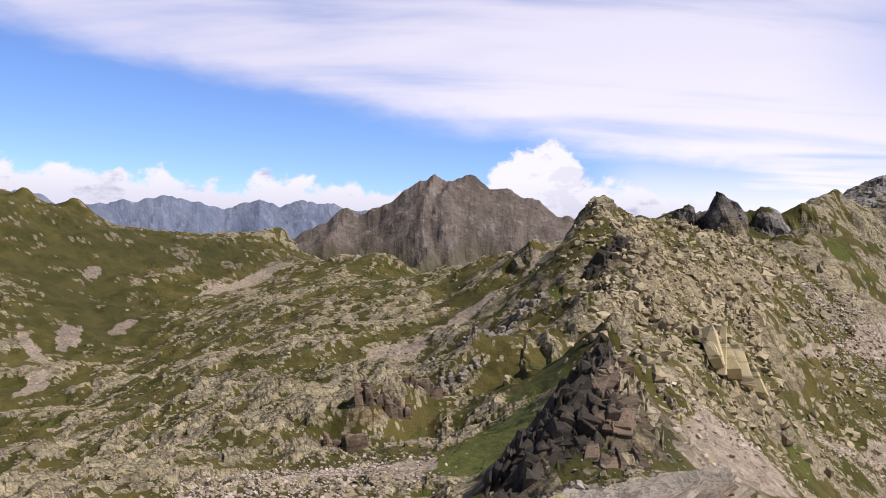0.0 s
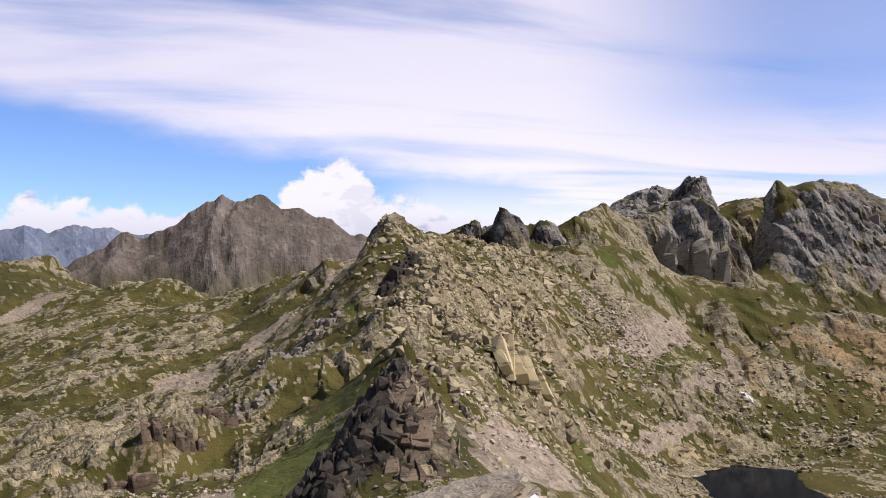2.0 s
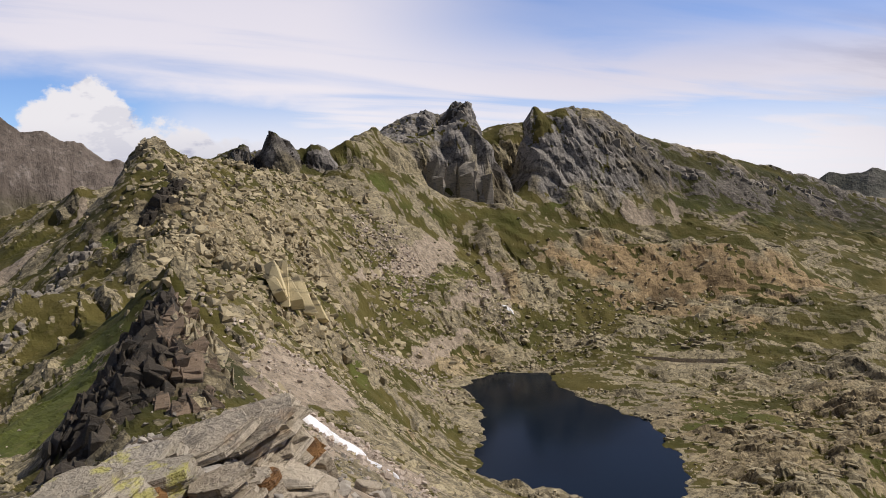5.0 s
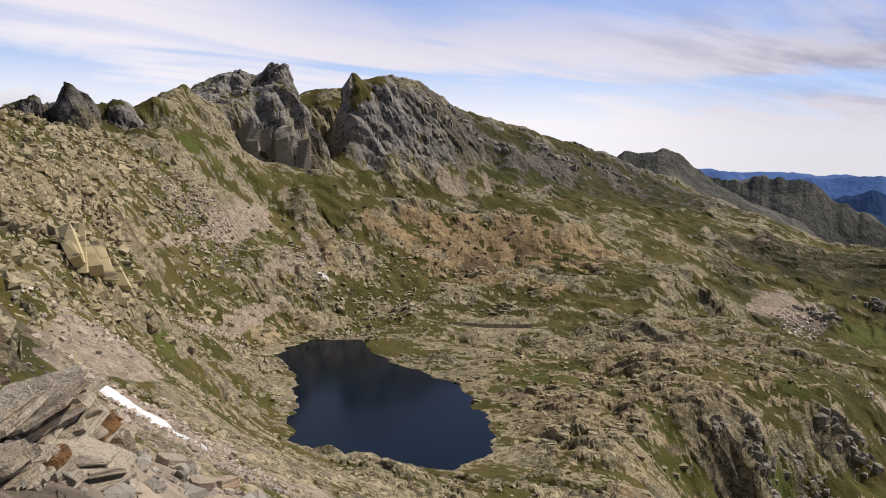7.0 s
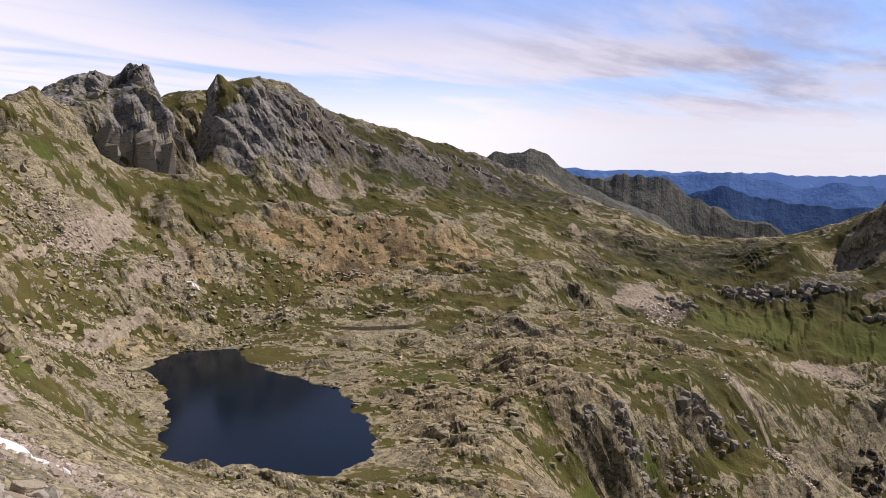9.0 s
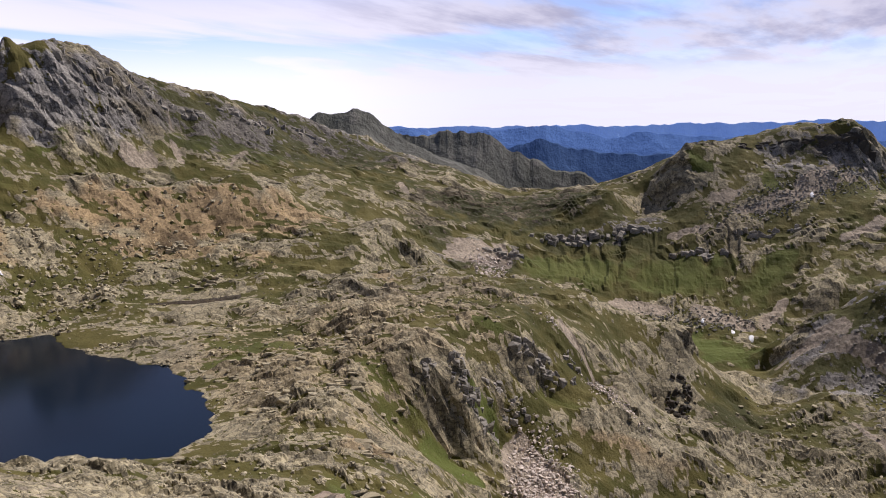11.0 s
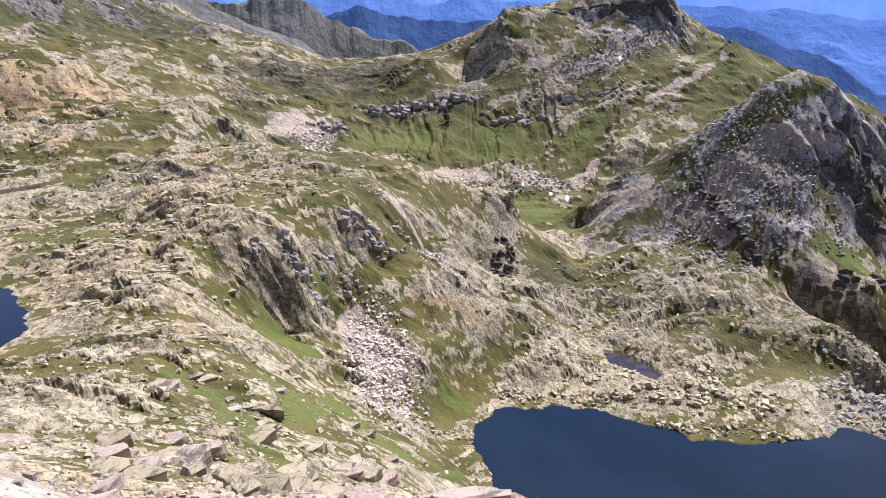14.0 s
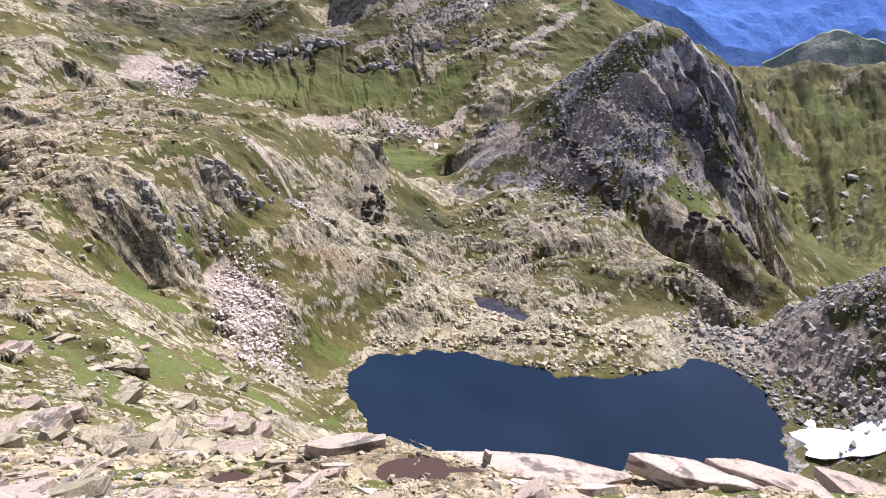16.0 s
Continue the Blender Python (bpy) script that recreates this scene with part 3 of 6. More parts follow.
LAND_LINES = (
    SUMMIT, SUMMIT_BROW, SUMMIT_BLOCKS, SCREE_SLOPE_LEFT, CRAG, LEFT_RIB, PLATEAU_LEFT, VALLEY_LEFT, PLATEAU_SKYLINE, MOUNTAIN_LEFT, FIRST_PEAK, SHOULDER,
    CIRQUE_SLOPE, SPIRES, MAIN_PEAK, LONG_MOUNTAIN, SADDLE, ORANGE_HILL, BENCH, BENCH_CLIFF, BASIN, MEADOW, FLAT_HILL, DARK_MOUNTAIN, DARK_BACK, GREEN_RIDGE,
    MORAINE, KNOLLS, LIP, NEAR_SLOPE, BEHIND,
)
LAKE_LEVEL, TARN_LEVEL, SLIVER_LEVEL, POOL_LEVEL = -80.0, -130.0, -76.7, -128.0


def on_plan(bearing, metres):
    b = np.radians(bearing)
    return metres * np.sin(b), metres * np.cos(b)


LAKES = [(np.stack(on_plan(*np.array(shore, float).T), 1), level) for shore, level in
         ((LAKE_ONE, LAKE_LEVEL), (LAKE_TWO, TARN_LEVEL), (POOL_SLIVER, SLIVER_LEVEL), (POOL_NEAR, POOL_LEVEL))]


def shore_distance(poly, x, y):
    """Signed distance to a closed outline: negative inside."""
    best, inside = np.full(x.shape, 1e9), np.zeros(x.shape, bool)
    for a, b in zip(poly, np.roll(poly, -1, 0)):
        ex, ey = b - a
        t = np.clip(((x - a[0]) * ex + (y - a[1]) * ey) / (ex * ex + ey * ey), 0, 1)
        best = np.minimum(best, np.hypot(x - a[0] - t * ex, y - a[1] - t * ey))
        cross = (a[1] > y) != (b[1] > y)
        inside ^= cross & (x < a[0] + (y - a[1]) / (ey if ey else 1e-9) * ex)
    return np.where(inside, -best, best)


def wrapped(bearing):
    return (bearing + 60.0) % 360.0 - 60.0


class Relief:
    """Smooth land between the lines: the steepness seen from the summit, spread in bearing and logarithm of distance."""

    def __init__(self, lines):
        pts = [p for line in lines for p in line]
        for shore, level in ((LAKE_ONE, LAKE_LEVEL), (LAKE_TWO, TARN_LEVEL)):
            pts += [(a, d, level) for a, d in shore]
        src = np.array(pts, float)
        extra = np.concatenate([src[src[:, 0] < 0] + (360, 0, 0), src[src[:, 0] > 240] - (360, 0, 0)])
        src = np.concatenate([src, extra])
        self.u, self.v, s = np.radians(src[:, 0]), np.log(src[:, 1]), src[:, 2] / src[:, 1]
        k = np.sqrt((self.u[:, None] - self.u) ** 2 + (self.v[:, None] - self.v) ** 2 + 1e-5)
        n = len(s)
        m = np.zeros((n + 1, n + 1))
        m[:n, :n], m[:n, n], m[n, :n] = k + np.eye(n) * 1e-6, 1, 1
        self.w = np.linalg.solve(m, np.append(s, 0))
        # a table to read from
        self.ua, self.va = np.radians(np.arange(-62, 302.1, 0.2)), np.arange(np.log(1.1), np.log(1300.0), 0.008)
        rows = []
        for v in self.va:
            k = np.sqrt((self.ua[:, None] - self.u) ** 2 + (v - self.v) ** 2 + 1e-5)
            rows.append(k @ self.w[:n] + self.w[n])
        self.table = np.array(rows)

    def height(self, bearing, metres):
        u, v = np.radians(bearing), np.log(np.clip(metres, 1.15, 1290.0))
        i, j = (u - self.ua[0]) / (self.ua[1] - self.ua[0]), (v - self.va[0]) / (self.va[1] - self.va[0])
        i0, j0 = np.clip(i.astype(int), 0, len(self.ua) - 2), np.clip(j.astype(int), 0, len(self.va) - 2)
        fi, fj = i - i0, j - j0
        t = self.table
        s = (t[j0, i0] * (1 - fi) + t[j0, i0 + 1] * fi) * (1 - fj) + (t[j0 + 1, i0] * (1 - fi) + t[j0 + 1, i0 + 1] * fi) * fj
        z = s * np.clip(metres, 1.2, 1290.0)
        out = smooth(metres, 1000, 1300)
        return z * (1 - out) + out * (-230.0 - 470 * smooth(metres, 1200, 2600))


RELIEF = Relief(LAND_LINES)

# patches of one cover: bearing, metres, half length, half width, turn, strength
SCREE_WEST = [(-12.7, 732, 72, 12, 26, 1), (-2.2, 324, 25, 12, 33, 1.1), (3.3, 392, 43, 8, 36, 1), (6.7, 428, 23, 4.2, 31, 0.8),
    (-23.8, 565, 27, 9.2, 162, 0.8), (-26.1, 537, 31, 5.5, 143, 0.7), (-26, 464, 20, 7.6, 171, 0.9), (-22.6, 712, 12, 8.1, 3, 0.9),
    (-20.5, 598, 21, 6.2, 4, 0.7), (-16.4, 199, 14, 2.9, 13, 0.7), (-18.9, 199, 12, 2.4, 9, 0.7), (-5, 119, 17, 10, 113, 1.2),
    (-7.5, 270, 22, 2.6, 21, 0.6), (-13.7, 391, 32, 3.6, 15, 0.5)]
SCREE_HILL = [(30.3, 409, 49, 8.9, 55, 1.05), (35.3, 416, 28, 4, 20, 0.9), (33.3, 384, 26, 4.9, 66, 0.6), (31.4, 341, 26, 4.8, 60, 0.6),
    (21, 85, 15, 1.5, 30, 1), (26.1, 358, 31, 2.9, 48, 0.7), (29.1, 313, 35, 3.9, 56, 0.6)]
SCREE_CIRQUE = [(45, 595, 13, 9.7, 140, 0.9), (47.6, 613, 14, 3.9, 35, 0.8), (47.3, 645, 24, 1.7, 42, 0.6), (51.7, 620, 22, 3, 74, 0.7),
    (63, 630, 17, 4.6, 50, 0.7), (68.2, 545, 31, 16, 128, 1), (23.2, 129, 7, 4.1, 38, 0.6), (22.3, 60, 18, 1.5, 26, 1),
    (30.1, 261, 15, 4.9, 65, 0.5)]
SCREE_BENCH = [(72.2, 229, 15, 9.4, 42, 1.4), (76.1, 288, 15, 2.8, 25, 1.2), (68.1, 534, 29, 17, 134, 1), (89.3, 620, 48, 7.7, 149, 0.9),
    (83.1, 586, 24, 5.1, 167, 0.8), (90.6, 635, 31, 7.4, 134, 0.9), (85.3, 618, 17, 6.7, 150, 0.6), (79.3, 509, 24, 8.7, 168, 0.9),
    (85.2, 503, 27, 9, 27, 0.9), (88.5, 509, 19, 4.9, 117, 0.8), (94.5, 595, 54, 6, 138, 0.6)]
SCREE_TARN = [(99.3, 415, 38, 12, 156, 0.85), (95.6, 396, 36, 6.9, 35, 0.8), (110.6, 770, 44, 5.3, 72, 0.95), (104.3, 377, 16, 1.6, 17, 0.7),
    (113.6, 248, 30, 10, 63, 1.1), (117.7, 226, 13, 3.7, 69, 1.1), (91.5, 419, 18, 6.8, 164, 0.8), (95.2, 309, 24, 1.9, 71, 0.6)]
SCREE_NEAR = [(24, 95, 17, 9, 100, 1.2), (28, 78, 16, 8, 120, 1.2), (34, 70, 18, 10, 125, 1.2), (22, 140, 22, 8, 30, .9), (40, 90, 14, 8, 130, .7), (26, 20, 12, 7, 115, 1.1), (16, 12, 6, 4, 100, .8), (25, 86, 22, 9, 20, .9), (36, 130, 40, 14, 50, .4)]
SCREE = SCREE_NEAR + SCREE_WEST + SCREE_HILL + SCREE_CIRQUE + SCREE_BENCH + SCREE_TARN
LUSH_WEST = [(5.9, 138, 52, 2.8, 18, .9), (3.2, 116, 10, 3, 9, 1.2), (-0.4, 197, 5, 2.6, 47, 0.9), (-24.3, 178, 14, 7.7, 2, 0.5),
    (-25.3, 330, 18, 4.4, 128, 0.4)]
LUSH_HILL = [(31.8, 396, 28, 7.3, 63, 0.3), (35.8, 466, 28, 8.9, 150, 0.3), (27, 449, 9, 6.1, 165, 0.8), (20.2, 134, 12, 2.4, 11, 0.8),
    (25.3, 238, 16, 2.8, 18, 0.7), (9.1, 290, 13, 2.3, 174, 0.8), (33.7, 567, 18, 1.5, 123, 0.6)]
LUSH_CIRQUE = [(41.2, 597, 29, 5.9, 96, 0.7), (51.1, 630, 47, 17, 136, 0.5), (27.4, 449, 11, 9.3, 137, 0.4), (30.4, 454, 26, 5.1, 86, 0.35),
    (53.2, 270, 18, 3.8, 14, 0.5), (63.3, 221, 7, 3.2, 166, 0.4), (35.7, 465, 15, 5, 166, 0.3), (50.3, 276, 21, 3.2, 17, 0.4),
    (28.4, 369, 11, 5.8, 5, 0.6), (39.2, 348, 15, 4.9, 155, 0.2)]
LUSH_BENCH = [(85.2, 454, 33, 14, 52, 1.4), (75.3, 542, 49, 22, 158, 0.8), (82.4, 545, 37, 20, 159, 0.8), (88.1, 547, 35, 12, 114, 0.7),
    (61.2, 222, 14, 5, 31, .4), (65.9, 215, 11, 6.7, 154, 1.1), (68.7, 240, 8, 3.8, 61, 1), (83.4, 645, 14, 5.3, 30, 0.8),
    (88, 628, 17, 5.9, 64, 0.7), (96.4, 622, 44, 6.6, 68, 0.8), (68.8, 271, 8, 3.4, 26, 0.6), (49.8, 261, 9, 5.5, 153, 0.6),
    (74.4, 262, 8, 2.2, 163, 0.5)]
LUSH_TARN = [(106.1, 390, 21, 8.7, 38, 1.3), (111.3, 743, 81, 8.4, 90, 0.8), (113.4, 798, 61, 23, 70, 0.7), (114, 512, 21, 18, 95, 0.6),
    (78.8, 224, 8, 4.8, 29, 1.1), (72, 147, 10, 5.5, 16, 1.2), (79.4, 159, 27, 1.5, 103, 1), (69.3, 59, 6, 1.5, 67, 0.8),
    (57.9, 106, 7, 1.5, 40, 0.8), (68.1, 240, 7, 2.2, 100, 1), (119.4, 59, 12, 1.5, 124, 1), (98.5, 417, 5, 1.7, 51, 0.5)]
LUSH_NEAR = [(66, 150, 20, 6, 60, .9), (62, 120, 16, 5, 50, .8), (70, 175, 18, 6, 65, 1), (59, 140, 14, 4, 40, .7), (83, 42, 5, 2.2, 100, .65), (70, 62, 10, 4, 60, .65), (62, 48, 8, 2.4, 150, .5), (103, 40, 10, 2.2, 100, .65), (90, 38.5, 6, 1.8, 90, .65), (115, 46, 8, 2.6, 100, .65),
    (74, 48, 5, 2, 150, .5), (66, 95, 14, 4, 60, .5), (113, 620, 200, 200, 0, .4), (5.5, 130, 34, 9, 12, .8), (8, 180, 40, 9, 14, .75), (3.6, 118, 22, 9, 10, .8)]
LUSH = LUSH_NEAR + LUSH_WEST + LUSH_HILL + LUSH_CIRQUE + LUSH_BENCH + LUSH_TARN
WARM_CIRQUE = [(47.1, 441, 69, 22, 138, 1), (55.1, 445, 36, 18, 124, 0.9), (44.7, 416, 43, 12, 147, 0.8), (53.1, 390, 22, 8.1, 8, 0.8),
    (61.4, 352, 16, 4.6, 31, 0.6), (29.6, 143, 25, 1.5, 23, 0.5), (59.4, 180, 8, 6.4, 142, 0.6), (36.3, 412, 28, 5.1, 23, 0.6)]
WARM_HILL = [(14.8, 290, 12, 5.3, 157, 0.5), (21.1, 248, 24, 8.9, 36, 0.35), (32.5, 337, 27, 12, 79, 0.4)]
WARM_BENCH = [(79, 257, 14, 3, 149, 0.7), (59.3, 186, 8, 3.2, 40, 0.7), (67.2, 278, 15, 5.3, 30, 0.5)]
WARM_TARN = [(64.1, 86, 12, 8.7, 153, 0.6), (80.7, 256, 16, 3.5, 149, 0.4), (93.6, 176, 85, 3.8, 75, 0.4)]
WARM_WEST = [(-3.6, 198, 11, 2.9, 44, 0.6)]
WARM_NEAR = [(80, 50, 45, 16, 160, .45), (108, 52, 30, 12, 20, .4), (56, 260, 60, 50, 50, .3), (66, 300, 50, 40, 60, .25), (20, 300, 80, 50, 20, .2)]
WARM = WARM_NEAR + WARM_CIRQUE + WARM_HILL + WARM_BENCH + WARM_TARN + WARM_WEST
# dark rock, and cloud shade on the left mountain painted as dark patches
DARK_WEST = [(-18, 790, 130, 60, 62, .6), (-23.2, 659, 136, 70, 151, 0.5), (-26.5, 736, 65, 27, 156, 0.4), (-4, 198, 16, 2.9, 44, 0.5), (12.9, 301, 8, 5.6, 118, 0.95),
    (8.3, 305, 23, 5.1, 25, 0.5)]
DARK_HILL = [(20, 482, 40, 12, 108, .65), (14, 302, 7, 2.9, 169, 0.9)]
# the long mountain's dim face, grazed by the sun, is darkened by colour
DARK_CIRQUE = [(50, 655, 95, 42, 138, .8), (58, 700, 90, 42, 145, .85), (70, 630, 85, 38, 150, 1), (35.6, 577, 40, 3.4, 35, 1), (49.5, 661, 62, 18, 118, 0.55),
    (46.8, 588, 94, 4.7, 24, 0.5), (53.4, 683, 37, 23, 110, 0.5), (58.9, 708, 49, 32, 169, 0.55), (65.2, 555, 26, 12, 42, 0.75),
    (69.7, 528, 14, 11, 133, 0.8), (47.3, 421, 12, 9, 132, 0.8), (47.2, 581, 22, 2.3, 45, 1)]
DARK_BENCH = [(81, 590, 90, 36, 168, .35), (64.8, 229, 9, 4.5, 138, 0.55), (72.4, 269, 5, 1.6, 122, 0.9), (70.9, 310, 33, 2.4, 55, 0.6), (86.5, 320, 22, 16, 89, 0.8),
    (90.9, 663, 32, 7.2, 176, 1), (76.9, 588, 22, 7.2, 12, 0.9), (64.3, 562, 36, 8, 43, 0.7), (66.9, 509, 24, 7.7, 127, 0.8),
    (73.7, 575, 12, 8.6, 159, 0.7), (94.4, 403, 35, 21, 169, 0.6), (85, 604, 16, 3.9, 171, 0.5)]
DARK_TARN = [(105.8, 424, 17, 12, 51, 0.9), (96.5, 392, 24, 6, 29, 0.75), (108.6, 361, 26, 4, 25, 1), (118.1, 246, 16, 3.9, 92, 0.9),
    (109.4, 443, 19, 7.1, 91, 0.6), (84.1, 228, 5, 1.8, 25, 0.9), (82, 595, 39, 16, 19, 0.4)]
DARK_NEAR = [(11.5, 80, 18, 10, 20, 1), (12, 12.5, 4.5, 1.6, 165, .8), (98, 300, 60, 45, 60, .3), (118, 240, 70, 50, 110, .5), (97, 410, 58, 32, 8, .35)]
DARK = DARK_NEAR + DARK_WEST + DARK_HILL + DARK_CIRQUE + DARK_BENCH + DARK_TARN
GRASSY_WEST = [(-17.5, 789, 118, 63, 61, 0.6), (-25, 770, 57, 31, 134, 0.5), (-23.2, 640, 125, 60, 142, 0.6)]
GRASSY_CIRQUE = [(45.3, 637, 33, 12, 113, 0.7), (57.4, 649, 52, 41, 4, 0.6), (70.8, 254, 39, 6.2, 127, 0.2), (71.3, 602, 60, 35, 144, 0.45),
    (29.5, 132, 11, 4, 15, 0.4), (41.5, 347, 25, 11, 154, 0.1)]
GRASSY_BENCH = [(78.5, 549, 75, 30, 166, 0.6), (93.8, 611, 46, 16, 55, 0.5), (89.2, 358, 34, 24, 20, 0.2)]
GRASSY_TARN = [(112.1, 729, 155, 6.4, 133, 0.7), (113.3, 813, 59, 25, 69, 0.6)]
GRASSY_NEAR = [(64, 130, 40, 26, 60, .2), (-22, 420, 160, 110, 0, .2), (19, 310, 130, 62, 19, .22), (113, 800, 220, 160, 30, .7), (-32, 760, 260, 130, 60, .5), (113, 640, 220, 200, 0, .4)]
GRASSY = GRASSY_NEAR + GRASSY_WEST + GRASSY_CIRQUE + GRASSY_BENCH + GRASSY_TARN
ROCKY_HILL = [(18, 300, 88, 9.6, 39, 0.3), (22.6, 240, 73, 6.4, 30, 0.3), (14, 197, 40, 3.8, 4, 0.25), (25.8, 386, 27, 10, 54, 0.3)]
ROCKY_CIRQUE = [(37, 410, 40, 34, 40, .3), (42, 380, 40, 26, 130, .25), (55.2, 299, 55, 32, 164, 0.2), (47.1, 445, 80, 30, 137, 0.5), (32.3, 577, 23, 11, 107, 0.4), (38.8, 609, 32, 14, 170, 0.35),
    (24.8, 245, 34, 8.1, 38, 0.3)]
ROCKY_BENCH = [(54.6, 182, 23, 19, 88, 0.35), (78.9, 284, 32, 14, 72, 0.3), (95.5, 308, 44, 7.9, 52, 0.3)]
ROCKY_TARN = [(100.2, 297, 28, 9.4, 32, 0.5), (93, 244, 38, 10, 10, 0.5), (99.3, 412, 38, 15, 156, 0.4), (63.2, 152, 23, 13, 47, 0.25)]
ROCKY_NEAR = [(57, 215, 60, 40, 145, .25), (75, 120, 40, 30, 75, .2), (97, 240, 52, 16, 5, .4)]
ROCKY = ROCKY_NEAR + ROCKY_HILL + ROCKY_CIRQUE + ROCKY_BENCH + ROCKY_TARN
GREY = [(32, 600, 75, 32, 120, 1), (40, 620, 60, 32, 128, 1), (50, 660, 85, 38, 138, .85), (20, 488, 60, 18, 105, 1), (58, 720, 80, 42, 145, .85), (97, 410, 62, 42, 5, 1), (105, 440, 40, 34, 50, 1),
    (91, 655, 50, 24, 178, .8), (77, 590, 70, 26, 167, .8), (118, 240, 70, 40, 110, .8), (69, 540, 50, 26, 140, .6)]
CRAGGY_NORTH = [(19, 485, 36, 18, 110, .8), (22.5, 490, 30, 14, 110, .6), (30.5, 610, 70, 26, 115, .8), (12, 345, 16, 8, 100, .2),
    (12.8, 302, 9, 5, 60, .4), (11.5, 82, 14, 8, 20, .5), (60, 755, 80, 22, 150, .5), (91, 668, 36, 9, 180, .6), (105.6, 446, 22, 20, 100, .35)]
CRAGGY_EAST = [(77, 590, 48, 9, 167, .5), (83.5, 566, 22, 9, 172, .5), (70, 545, 18, 8, 150, .5), (46, 650, 90, 22, 136, .6),
    (41, 600, 40, 20, 130, .4), (112, 560, 60, 60, 112, .25), (109, 382, 26, 9, 15, .4), (52, 690, 60, 16, 140, .3), (100, 600, 60, 20, 0, .5)]
CRAGGY = CRAGGY_NORTH + CRAGGY_EAST
# small hollows that hold water: bearing, metres, half length, half width, turn
HOLLOWS = [(70.3, 46.0, 1.5, 1.0, 165), (85.9, 44.4, 2.7, 1.6, 176), (89.9, 45.4, 1.6, .7, 0)]


def patch(rows, x, y, seed):
    warp = fbm(x / 12.0, y / 12.0, 4, seed) * 0.9
    out = np.zeros(x.shape)
    for b, d, long, wide, turn, strength in rows:
        cx, cy = on_plan(b, d)
        c, s = math.sin(radians(turn)), math.cos(radians(turn))
        px, py = (x - cx) * c + (y - cy) * s, (x - cx) * -s + (y - cy) * c
        out = np.maximum(out, strength * smooth(1.12 - np.hypot(px / long, py / wide) + 0.75 * warp, 0.0, 0.5))
    return out


